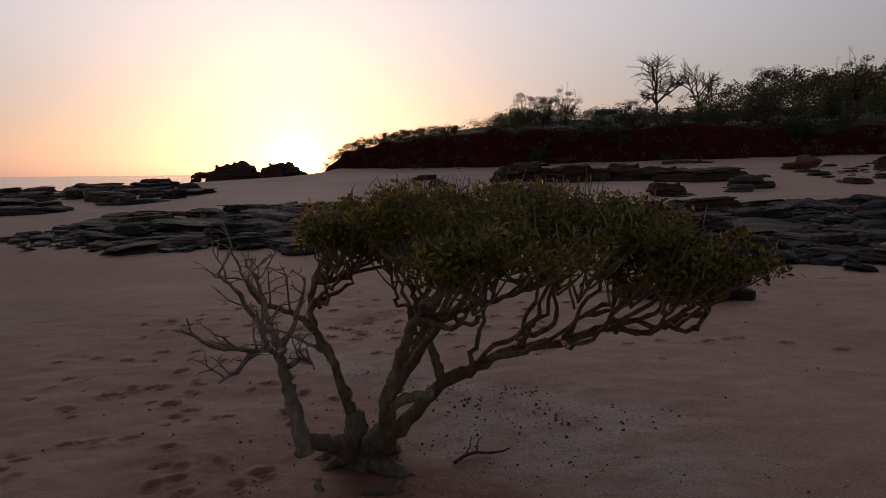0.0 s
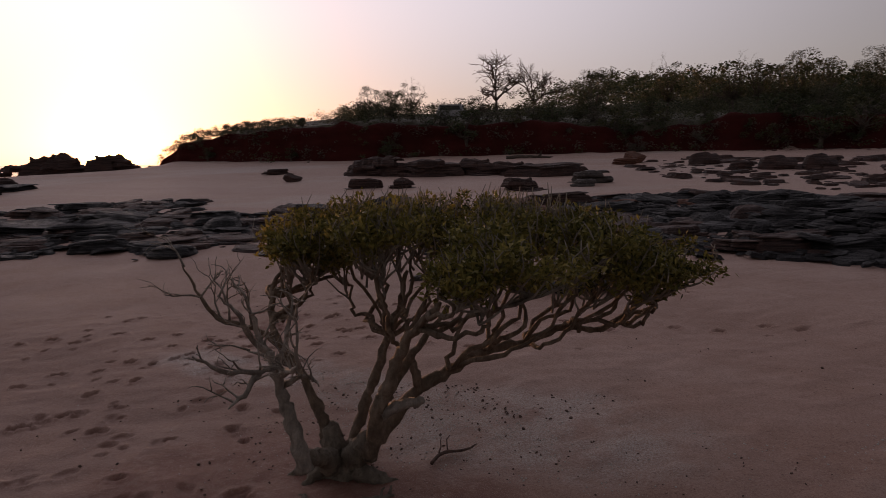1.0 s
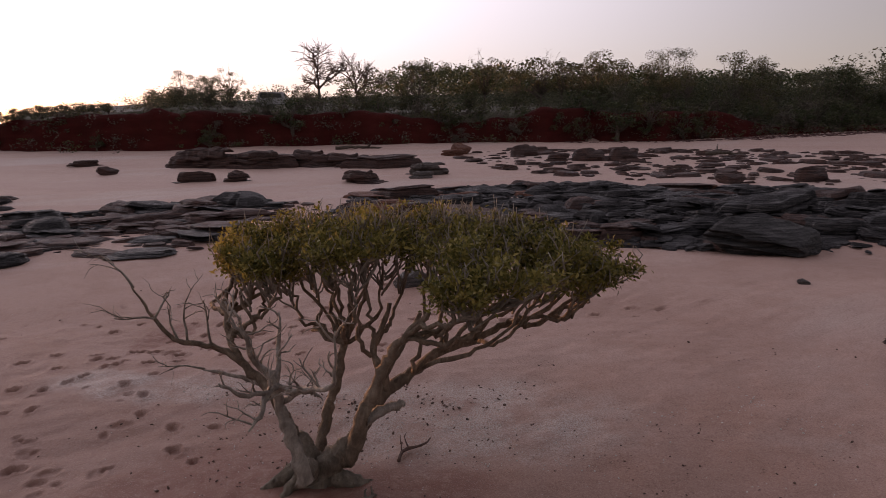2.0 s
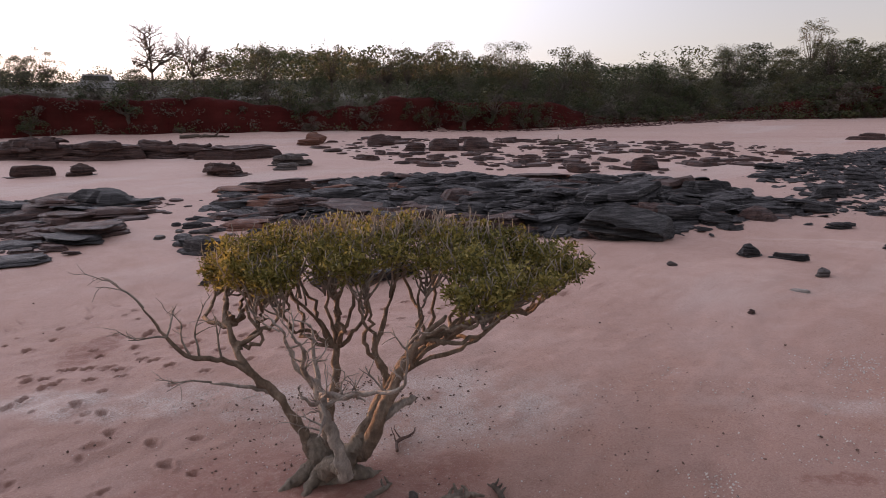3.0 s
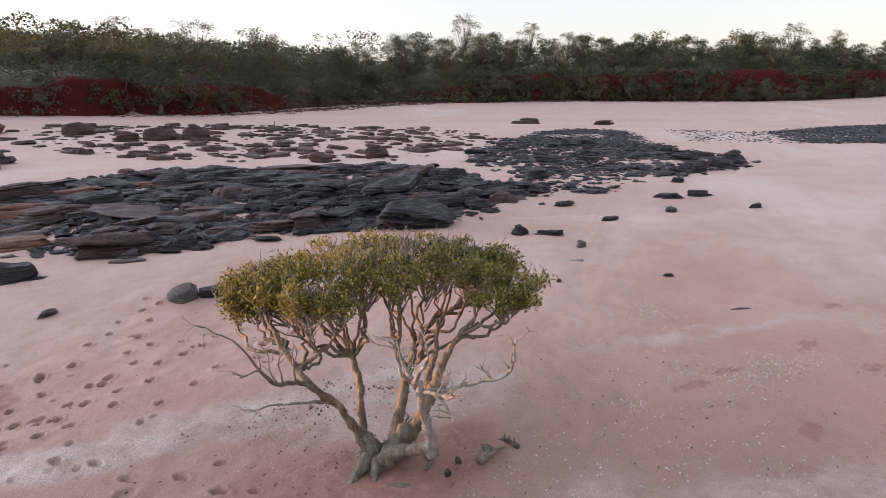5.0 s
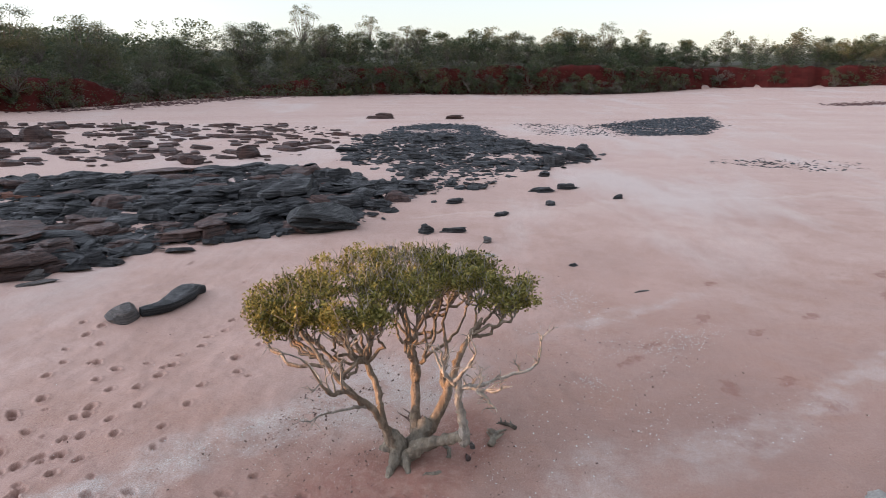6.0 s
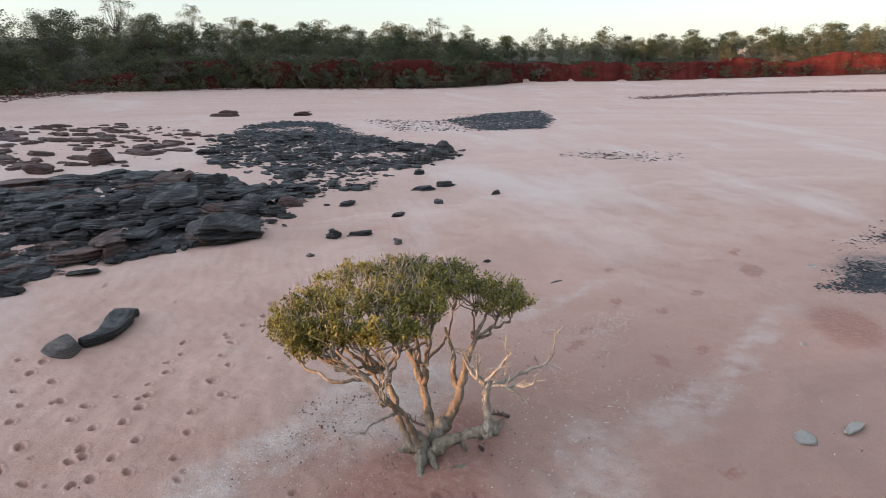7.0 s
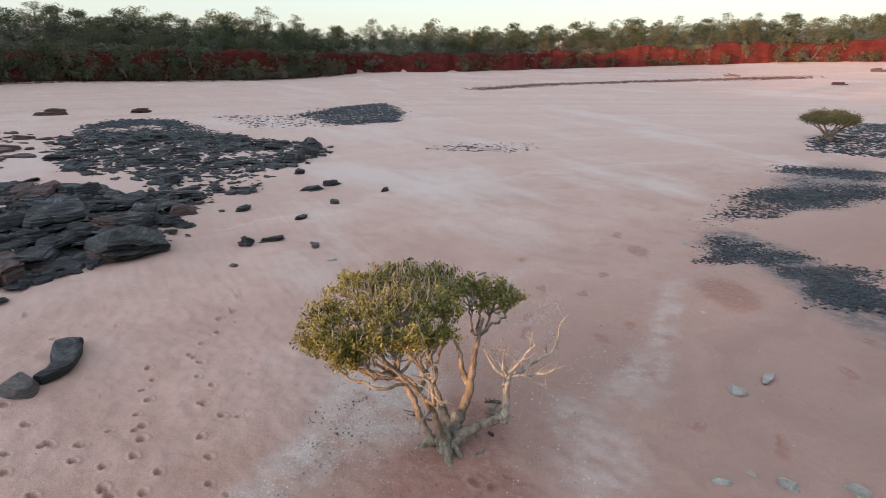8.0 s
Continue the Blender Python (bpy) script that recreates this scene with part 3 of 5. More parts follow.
def build_bank():
    pts, nor = walk_bank(3, 32, 0.6)
    rows = [(0.0, -0.5), (0.12, 0.0), (0.3, 0.25), (0.5, 0.45), (0.7, 0.62), (0.88, 0.8), (0.97, 1.05), (1.0, 1.7), (1.0, 4.0), (1.0, 7.0)]
    v, f = [], []
    for (x, y, h), (nx, ny) in zip(pts, nor):
        g = float(beach_height(np.array([x]), np.array([y]))[0])
        gully = noise.noise((x * 0.16, y * 0.16, 0)) * 1.7 + abs(noise.noise((x * 0.45, y * 0.45, 4))) * 1.6 - 0.6
        hh = h * (0.92 + 0.35 * noise.noise((x * 0.11, y * 0.11, 9)) + 0.16 * noise.noise((x * 0.5, y * 0.5, 2)))
        for k, off in rows:
            o = off + gully * (1 - 0.35 * k) + 0.35 * noise.noise((x * 0.9, y * 0.9, k * 5)) if off < 3 else off
            v.append((x + nx * o, y + ny * o, g - 0.5 + k * (hh + 0.5) + (0.12 * noise.noise((x, y, 7)) if k > 0.9 else 0)))
    m = len(rows)
    for i in range(len(pts) - 1):
        for j in range(m - 1):
            a = i * m + j
            f.append((a, a + m, a + m + 1, a + 1))
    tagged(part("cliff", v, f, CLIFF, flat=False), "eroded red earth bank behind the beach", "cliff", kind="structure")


build_bank()


# ---- rocks ----
def rock_soup(soup, rng, w, d, h, layers, at=(0, 0, 0), turn=0.0, tilt=(0, 0), corners=11, shrink=0.5, slope=1.0):
    """One closed lens of thin beds: its outline is worn, ledges run along parts of its sides and its top is domed."""
    seed = rng.uniform(0, 90)
    c, s = math.cos(turn), math.sin(turn)
    dip = ((rng.gauss(0.06, 0.10) + tilt[0]) * slope, (rng.gauss(0.10, 0.10) + tilt[1]) * slope)
    levels = [0.0] + sorted(rng.uniform(0.06, 0.96) for _ in range(layers - 1)) + [1.0]
    angs = [2 * math.pi * (i + rng.uniform(-0.25, 0.25)) / corners for i in range(corners)]

    sides = rng.choice((6, 7, 8, 9))
    knots = [(i + rng.uniform(-0.35, 0.35)) / sides for i in range(sides)]
    reach = [rng.uniform(0.68, 1.2) for _ in range(sides)]
    beds = [[r * rng.uniform(0.72, 1.14) for r in reach] for _ in range(layers)]

    def edge(a, bed):
        """Straight broken edges between a few corners, finely chipped."""
        t = (a / (2 * math.pi) - knots[0]) % 1.0
        x, y = math.cos(a), math.sin(a)
        for i in range(sides):
            lo = (knots[i] - knots[0])
            hi = (knots[i + 1] - knots[0]) if i + 1 < sides else 1.0
            if lo <= t < hi or i == sides - 1:
                ra, rb, gap = beds[bed][i], beds[bed][(i + 1) % sides], (hi - lo) * 2 * math.pi
                q = (t - lo) * 2 * math.pi
                r = ra * rb * math.sin(gap) / (ra * math.sin(q) + rb * math.sin(gap - q)) if gap < 2.6 else ra + (rb - ra) * q / gap
                break
        return max(0.35, r) + 0.10 * noise.noise((x * 3.1 + seed, y * 3.1, bed * 0.4)) + 0.09 * noise.noise((x * 8, y * 8, seed + bed * 2.1))

    rings, ox, oy = [], 0.0, 0.0
    for bed in range(layers):
        ox, oy = ox + rng.gauss(0, 0.055), oy + rng.gauss(0, 0.055)
        z0, z1 = levels[bed], levels[bed + 1]
        for zz, ins in ((z0 + 0.004, 0.93), (z0 + 0.25 * (z1 - z0), 1.0), (z1 - 0.2 * (z1 - z0), 0.99), (z1, 0.95)):
            size = 0.5 * (1 - shrink * zz ** 1.3) * ins
            rings.append([(math.cos(a) * edge(a, bed) * size + ox, math.sin(a) * edge(a, bed) * size + oy, zz + 0.10 * noise.noise((math.cos(a) * 2, math.sin(a) * 2 + bed, seed))) for a in angs])
    for inner, lift in ((0.72, 0.02), (0.4, 0.05)):
        rings.append([(ox + (p[0] - ox) * inner, oy + (p[1] - oy) * inner, 1.0 + lift + 0.22 * noise.noise((p[0] * 4 * inner, p[1] * 4 * inner, seed))) for p in rings[4 * layers - 1]])
    k = len(soup.v)

    def put(p):
        px, py = p[0] * w, p[1] * d
        lump = 0.12 * noise.noise((p[0] * 3 + seed, p[1] * 3, 2)) * min(1, p[2] * 2)
        pz = ((p[2] + lump) * 1.2 - 0.3) * h + (p[0] * dip[0] + p[1] * dip[1]) * (w + d) * 0.35 * (0.4 + 0.6 * p[2])
        soup.v.append((at[0] + c * px - s * py, at[1] + s * px + c * py, at[2] + pz))

    for ring in rings:
        for p in ring:
            put(p)
    put((sum(p[0] for p in rings[-1]) / corners, sum(p[1] for p in rings[-1]) / corners, 1.06))
    for r in range(len(rings) - 1):
        for i in range(corners):
            j, a = (i + 1) % corners, k + r * corners
            soup.f.append((a + i, a + j, a + corners + j, a + corners + i))
    top, mid = k + (len(rings) - 1) * corners, len(soup.v) - 1
    for i in range(corners):
        soup.f.append((top + i, top + (i + 1) % corners, mid))
    soup.f.append(tuple(k + i for i in reversed(range(corners))))


def boulder_soup(soup, rng, w, d, h, at=(0, 0, 0), rows=11, cols=22, ledge=0.16, blunt=0.5):
    """One closed rounded boulder with bedding ledges and broken faces."""
    seed = rng.uniform(0, 50)
    k = len(soup.v)
    cut = [(Vector((rng.gauss(0, 1), rng.gauss(0, 1), rng.gauss(0.3, 0.5))).normalized(), rng.uniform(blunt, 0.85)) for _ in range(14)]
    for i in range(1, rows):
        lat = math.pi * i / rows - math.pi / 2
        for j in range(cols):
            lon = 2 * math.pi * j / cols
            p = Vector((math.cos(lat) * math.cos(lon), math.cos(lat) * math.sin(lon), math.sin(lat)))
            bed = noise.noise((p.x * 0.7 + seed, p.y * 0.7, round(p.z * 5) * 1.7))
            r = 1 + ledge * bed + 0.16 * noise.noise((p.x * 3 + seed, p.y * 3, p.z * 4)) + 0.11 * noise.noise((p.x * 4 + seed, p.y * 9, p.z * 14))
            q = p * r
            for n, c in cut:
                over = q.dot(n) - c
                if over > 0:
                    q -= n * over * 0.85
            soup.v.append((at[0] + q.x * w / 2, at[1] + q.y * d / 2, at[2] + (q.z * 0.62 + 0.32) * h))
    lo, hi = len(soup.v), len(soup.v) + 1
    soup.v += [(at[0], at[1], at[2] - 0.3 * h), (at[0], at[1], at[2] + 0.84 * h)]
    for i in range(rows - 2):
        for j in range(cols):
            a, b = k + i * cols + j, k + i * cols + (j + 1) % cols
            soup.f.append((a, b, b + cols, a + cols))
    top = k + (rows - 2) * cols
    for j in range(cols):
        soup.f.append((k + (j + 1) % cols, k + j, lo))
        soup.f.append((top + j, top + (j + 1) % cols, hi))


ROCK_SHAPES = {}
FAR_ROCKS = {}


def rock(x, y, w, d, h, kind, label, turn=None, sink=0.0, layers=None, tilt=0.12, group="", shape=None, far=False):
    """One layered rock on the sand. Alike rocks share a few shapes."""
    rng = random.Random(int(x * 131 + y * 977))
    shape = (rng.choice((5, 11, 17)) if h > 0.33 * w else rng.choice((0, 1, 2, 3, 4, 6, 7, 8, 9, 10))) if shape is None else shape
    flat = 3 if h < 0.12 * w else (4 if h < 0.2 * w else 6)
    key = (shape, flat if layers is None else layers, kind.name)
    if key not in ROCK_SHAPES:
        s, r2 = Soup(), random.Random(shape * 17 + key[1])
        if shape % 6 == 5 and key[1] > 2:
            boulder_soup(s, r2, 1.0, 1.0, 1.0, rows=13, cols=26, ledge=0.34, blunt=0.45)
        else:
            rock_soup(s, r2, 1.0, 1.0, 1.0, key[1], tilt=(0, 0), corners=24 + shape % 5, shrink=0.16 + 0.07 * (shape % 6))
        ROCK_SHAPES[key] = mesh_from("rock", s.v, s.f, kind)
    turn = rng.uniform(0, 360) if turn is None else turn
    z = sand_at(x, y)
    m = pose(x, y, z - sink, rng.uniform(-1, 1) * tilt * 40, rng.uniform(-1, 1) * tilt * 40, turn) @ Matrix.Diagonal((w, d, h, 1))
    if far:
        soup = FAR_ROCKS.setdefault((kind.name, label), (kind, Soup()))[1]
        k = len(soup.v)
        soup.v += [tuple(m @ v.co) for v in ROCK_SHAPES[key].vertices]
        soup.f += [tuple(k + i for i in p.vertices) for p in ROCK_SHAPES[key].polygons]
        return None
    ob = new("rock", ROCK_SHAPES[key])
    ob.matrix_world = m
    return tagged(ob, label, "rock", group)


def inside(poly, x, y):
    n, hit = len(poly), False
    for i in range(n):
        (ax, ay), (bx, by) = poly[i], poly[i - 1]
        if (ay > y) != (by > y) and x < (bx - ax) * (y - ay) / (by - ay) + ax:
            hit = not hit
    return hit


def scatter(poly, count, rng, apart=0.0):
    xs, ys = [p[0] for p in poly], [p[1] for p in poly]
    out, tries = [], 0
    while len(out) < count and tries < count * 60:
        tries += 1
        x, y = rng.uniform(min(xs), max(xs)), rng.uniform(min(ys), max(ys))
        if inside(poly, x, y) and (not apart or all((x - a) ** 2 + (y - b) ** 2 > apart * apart for a, b in out)):
            out.append((x, y))
    return out


REEF_NEAR = [(5.3, 24.0), (5.9, 21.0), (7.6, 18.2), (10.2, 17.3), (11.3, 16.0), (14.6, 12.3), (18.8, 10.2), (23.6, 9.4), (24.7, 12.5), (28.5, 17.0), (23.4, 24.0), (19.9, 29.0), (15.4, 30.3), (9.8, 31.5)]
REEF_FAR = [(23.8, 9.0), (24.8, 6.4), (29.6, 5.5), (33.9, 1.5), (37.4, -0.9), (41.0, -0.9), (47.4, 4.9), (50.0, 13.0), (46.0, 17.8), (31.9, 15.5)]
SCATTER = [(24, 48.5), (32, 49), (41, 42), (47, 34), (52, 25), (48, 18.5), (33.6, 18), (27.5, 22.5), (24.3, 27), (22, 35.5)]
LEFT_BAND = [(-10.8, 42.9), (-5.7, 41.7), (-5.1, 33.5), (4.4, 33.2), (5.5, 30.3), (3.0, 28.5), (-0.7, 28.0), (-4.7, 24.0), (-8.2, 26.0), (-12.7, 26.5), (-20.5, 31.5), (-21.0, 38.5), (-16.9, 41.5)]
rr = random.Random(11)
DARK = "dark slate-grey layered reef rock on pink sand"
RUST = "rusty brown layered slab rock on pink sand"
for x, y in scatter(REEF_NEAR, 190, rr, 0.72):
    if x < 11.5 and rr.random() < 0.45:
        continue
    w = rr.uniform(1.1, 2.7) + 1.6 * rr.random() ** 3
    crest = math.exp(-((x - 19 + 0.6 * (y - 14)) / 5.0) ** 2 - ((y - 15.5) / 5.5) ** 2)
    kind = ROCK_DARK if rr.random() < (0.86 if x > 13 else 0.3) else ROCK_RED
    if rr.random() < 0.03:
        kind = ROCK_ORANGE
    rock(x, y, w, w * rr.uniform(0.45, 0.72), w * rr.uniform(0.06, 0.17) + 0.5 * crest * rr.random(), kind, DARK if kind is ROCK_DARK else RUST, turn=-42 + rr.gauss(0, 18), tilt=0.2, group="reef rocks")
for x, y in scatter(REEF_FAR, 42, rr, 1.3):
    w = rr.uniform(0.9, 2.6)
    rock(x, y, w, w * rr.uniform(0.42, 0.74), w * rr.uniform(0.07, 0.2), ROCK_DARK, "far slabs of a layered reef on pink sand", turn=-35 + rr.gauss(0, 25), far=True)
for x, y in scatter(LEFT_BAND, 84, rr, 1.1):
    w = rr.uniform(1.6, 4.6)
    rock(x, y, w, w * rr.uniform(0.4, 0.8), w * rr.uniform(0.05, 0.13), ROCK_RED if rr.random() < 0.5 else ROCK_DARK, "low brown-grey layered rock ledges on sand", far=True)
LEDGE_NEAR = [(-4.0, 31.0), (0.5, 32.8), (6.8, 31.2), (5.6, 27.6), (2.8, 26.8), (1.2, 24.6), (0.1, 22.9), (-2.5, 23.3), (-4.2, 27.0)]
for x, y in scatter(LEDGE_NEAR, 20, rr, 1.1):
    w = rr.uniform(1.4, 3.4)
    rock(x, y, w, w * rr.uniform(0.5, 0.8), w * rr.uniform(0.04, 0.10), ROCK_RED if rr.random() < 0.7 else ROCK_DARK, "flat brown rock ledge worn level with the sand", turn=-40 + rr.gauss(0, 15), tilt=0.06, group="ledge rocks")
for x, y in scatter([(1.5, 24.5), (4.5, 25.5), (5.8, 22.0), (4.6, 20.8), (2.0, 22.5)], 10, rr, 0.6):
    w = rr.uniform(0.5, 1.3)
    rock(x, y, w, w * 0.6, w * rr.uniform(0.08, 0.2), ROCK_GREY if rr.random() < 0.4 else ROCK_DARK, "loose flat stone before the reef", tilt=0.08, group="loose stones")
# the tall ridge before the headland
for i in range(18):
    t = (i % 13) / 12
    w = rr.uniform(3.0, 5.4)
    rock(4.9 + 13.0 * t + rr.gauss(0, 0.4), 52.0 - 9.0 * t + rr.gauss(0, 0.7), w, w * 0.5, rr.uniform(0.6, 0.95) * (1.45 if i in (1, 2, 7, 17) else 1.0), ROCK_RED, "rusty layered rock of a low ridge on sand", turn=-36 + rr.gauss(0, 9), tilt=0.05, shape=rr.choice((0, 1, 2, 6, 7, 8)), group="ridge rocks")
# rocks that stand alone; x, y, length, depth, height, turn, kind
SINGLE = [
    (14.6, 12.6, 4.3, 2.7, 1.05, -38, ROCK_GREY_DARK, "large striped grey-black boulder at the reef's edge"),
    (3.6, 20.0, 2.6, 1.4, 0.5, -62, ROCK_DARK, "flat dark grey slab lying on the sand"),
    (4.05, 14.8, 1.3, 0.95, 0.46, 20, ROCK_GREY, "leaning grey boulder beside a long slab"),
    (14.55, 8.45, 0.95, 0.7, 0.26, 0, ROCK_DARK, "dark lumpy rock half sunk in sand"),
    (14.75, 7.5, 1.3, 0.38, 0.14, -80, ROCK_DARK, "thin dark rock half sunk in sand"),
    (17.8, 5.65, 0.8, 0.4, 0.18, -60, ROCK_DARK, "small dark flat rock on the sand"),
    (19.9, 7.8, 1.1, 0.5, 0.25, -50, ROCK_DARK, "dark wedge of rock on the sand"),
    (20.5, 3.35, 0.9, 0.6, 0.24, 0, ROCK_DARK, "small pointed dark rock on the sand"),
    (24.1, 3.6, 1.6, 0.8, 0.2, -60, ROCK_DARK, "low dark flat rock on the sand"),
    (25.4, 2.2, 1.5, 0.7, 0.25, -65, ROCK_DARK, "low dark flat rock on the sand"),
    (22.9, -0.1, 0.9, 0.4, 0.2, -40, ROCK_DARK, "small dark flat rock on the sand"),
    (33.6, 2.2, 2.4, 1.4, 0.65, -40, ROCK_DARK, "dark blocky rock at the end of the reef"),
    (36.2, 0.6, 2.2, 1.4, 0.8, -60, ROCK_DARK, "dark blocky rock at the end of the reef"),
    (38.6, -0.4, 2.6, 1.5, 0.75, -50, ROCK_DARK, "dark blocky rock at the end of the reef"),
    (40.6, -0.2, 2.0, 1.3, 0.6, -30, ROCK_DARK, "dark blocky rock at the end of the reef"),
    (67.5, -98.0, 3.5, 1.2, 0.5, 20, ROCK_RED, "low brown rock on the far beach"),
    (76.0, -120.0, 4.5, 1.4, 0.7, 10, ROCK_RED, "low brown rock on the far beach"),
    (28.8, 3.2, 1.1, 0.7, 0.3, -30, ROCK_DARK, "small dark rock beside the reef"),
    (13.3, 6.2, 0.55, 0.35, 0.18, 0, ROCK_GREY, "small grey stone on the sand"),
    (11.6, 9.4, 0.55, 0.4, 0.2, 30, ROCK_GREY, "small grey stone on the sand"),
    (11.4, 6.1, 0.7, 0.25, 0.08, -70, ROCK_PALE, "thin pale flake of stone on the sand"),
    (9.1, 6.2, 0.25, 0.2, 0.08, 0, ROCK_RED, "small brown stone on the sand"),
    (10.7, 3.3, 0.5, 0.3, 0.12, -40, ROCK_DARK, "small dark stone on the sand"),
    (8.4, 1.6, 0.7, 0.2, 0.06, -60, ROCK_GREY, "thin grey flake of stone on the sand"),
    (2.0, 16.9, 0.5, 0.35, 0.14, 0, ROCK_GREY, "small grey stone on the sand"),
    (6.5, 20.3, 1.2, 0.8, 0.5, 10, ROCK_DARK, "dark knobbly rock before the reef"),
    (6.6, 18.9, 1.0, 0.7, 0.2, -20, ROCK_GREY, "flat grey slab before the reef"),
    (6.1, 18.3, 1.2, 0.4, 0.1, -40, ROCK_GREY, "thin grey slab before the reef"),
    (8.2, 17.9, 1.2, 0.6, 0.35, -30, ROCK_DARK, "dark jagged rock before the reef"),
    (4.6, 22.6, 1.1, 0.6, 0.25, -40, ROCK_GREY, "low grey rock before the reef"),
    (-1.3, 56.3, 2.2, 1.0, 0.45, 0, ROCK_RED, "low brown rock on the far sand"),
    (-0.3, 49.7, 2.0, 1.1, 0.7, 20, ROCK_RED, "brown pointed rock on the far sand"),
    (3.4, 42.4, 3.0, 1.6, 0.7, -20, ROCK_RED, "brown layered rock on the far sand"),
    (5.8, 41.3, 2.2, 1.2, 0.6, 10, ROCK_RED, "brown layered rock on the far sand"),
    (12.0, 36.4, 3.2, 1.6, 0.75, -25, ROCK_RED, "dark brown layered rock on open sand"),
    (17.0, 37.6, 2.6, 1.6, 0.8, -30, ROCK_GREY, "grey hump-backed rock on open sand"),
    (16.0, 36.2, 1.8, 1.0, 0.4, -30, ROCK_GREY, "grey low rock on open sand"),
    (26.0, 48.6, 2.5, 1.8, 1.15, -30, ROCK_ORANGE, "orange layered rock near the red bank"),
    (24.6, 47.6, 2.2, 1.0, 0.5, -30, ROCK_ORANGE, "orange low rock near the red bank"),
    (28.9, 44.2, 2.6, 1.6, 1.05, -30, ROCK_RED, "stacked brown rock near the red bank"),
    (30.1, 44.8, 1.8, 1.2, 0.8, -30, ROCK_RED, "stacked brown rock near the red bank"),
    (30.0, 38.0, 2.8, 1.7, 1.1, -35, ROCK_RED, "stacked rusty rock near the red bank"),
    (31.8, 36.3, 2.4, 1.6, 1.2, -35, ROCK_RED, "stacked rusty rock near the red bank"),
    (28.5, 38.9, 2.2, 1.1, 0.6, -35, ROCK_RED, "low rusty rock near the red bank"),
    (27.2, 23.5, 2.2, 1.4, 0.75, -35, ROCK_RED, "dark brown rock behind the reef"),
    (30.8, 21.6, 2.0, 1.2, 0.9, -35, ROCK_RED, "upright brown rock behind the reef"),
    (62.5, 18.5, 4.6, 1.2, 0.6, -60, ROCK_RED, "low brown rock near the bank"),
    (66.0, 10.8, 2.4, 0.9, 0.5, -60, ROCK_RED, "low brown rock near the bank"),
    (-1.15, -0.1, 0.78, 0.5, 0.07, -25, ROCK_PALE, "flat pale grey stone slab on sand"),
    (-0.9, -1.4, 0.82, 0.26, 0.06, -60, ROCK_PALE, "thin pale grey stone slab on sand"),
    (-3.75, 3.1, 0.55, 0.3, 0.1, 60, ROCK_PALE, "pale grey broken stone on sand"),
    (-4.25, 1.9, 0.5, 0.32, 0.1, 10, ROCK_PALE, "pale grey broken stone on sand"),
    (-3.7, 2.3, 0.28, 0.2, 0.08, 30, ROCK_PALE, "small pale stone on sand"),
    (-4.9, 0.85, 0.6, 0.45, 0.12, 0, ROCK_PALE, "pale rounded stone slab on sand"),
    (3.0, -3.2, 0.28, 0.2, 0.06, 0, ROCK_PALE, "small pale stone on sand"),
    (9.4, -8.5, 0.5, 0.35, 0.08, 0, ROCK_PALE, "small pale stone beside the shingle"),
    (-0.45, 6.15, 0.16, 0.13, 0.16, 0, ROCK_GREY, "small grey stone beside the mangrove roots"),
    (-0.8, 6.2, 0.22, 0.14, 0.08, 0, ROCK_RED, "small brown stone beside the mangrove roots"),
]
for x, y, w, d, h, a, kind, label in SINGLE:
    if label.startswith("large striped") or label.startswith("leaning"):
        s = Soup()
        if w > 2:
            boulder_soup(s, random.Random(int(x * 10)), w, d, h, rows=22, cols=44, ledge=0.34, blunt=0.6)
        else:
            boulder_soup(s, random.Random(12), w, d, h, rows=16, cols=30, ledge=0.14, blunt=0.5)
        ob = part("rock", s.v, s.f, kind)
        ob.matrix_world = pose(x, y, sand_at(x, y) - 0.05 * h, 0, 8 if w > 2 else -14, a)
        tagged(ob, label, "rock")
        continue
    rock(x, y, w, d, h, kind, label, turn=a, sink=0.05 * h, tilt=0.05)
# ledges towards the open sea
for x, y in scatter([(-49, 76), (-40, 77.5), (-30, 74.5), (-21, 56), (-20.5, 51), (-26, 45), (-31, 46), (-40, 55)], 52, rr, 1.8):
    w = rr.uniform(2.5, 7.0)
    rock(x, y, w, w * 0.5, rr.uniform(0.3, 0.7), ROCK_RED if rr.random() < 0.5 else ROCK_DARK, "low brown-grey layered rock ledges on sand", turn=rr.gauss(0, 20), far=True)
# the rocks by the point where the sun goes down, one of them an arch
for x, y, w, h in ((-27.5, 75.0, 2.0, 2.5), (-24.2, 74.0, 5.2, 3.1), (-21.0, 73.2, 5.0, 2.5), (-18.0, 72.6, 4.8, 2.1), (-15.9, 72.8, 3.6, 1.5), (-29.7, 76.0, 3.8, 2.1), (-34.0, 76.5, 5.0, 1.2), (-40.5, 77.0, 5.0, 1.3), (-46.0, 76.5, 6.0, 1.0), (-52.0, 76.0, 6.0, 0.9)):
    rock(x, y, w, 2.2, h, ROCK_RED, "weathered brown rock at the headland's foot", turn=rr.uniform(-10, 10), tilt=0.03, shape=rr.choice((3, 4, 9, 10)), layers=7, group="headland rocks")
for (_, label), (kind, soup) in FAR_ROCKS.items():
    tagged(part("ledge_rocks", soup.v, soup.f, kind), label, "rocks", kind="stuff")
arch = Soup()
rock_soup(arch, random.Random(3), 2.6, 1.6, 0.55, 3, at=(-26.4, 74.6, height_at(-26.4, 74.6) + 2.2), shrink=0.3)
tagged(part("rock", arch.v, arch.f, ROCK_RED), "flat capstone bridging two headland rocks", "rock", "headland rocks")
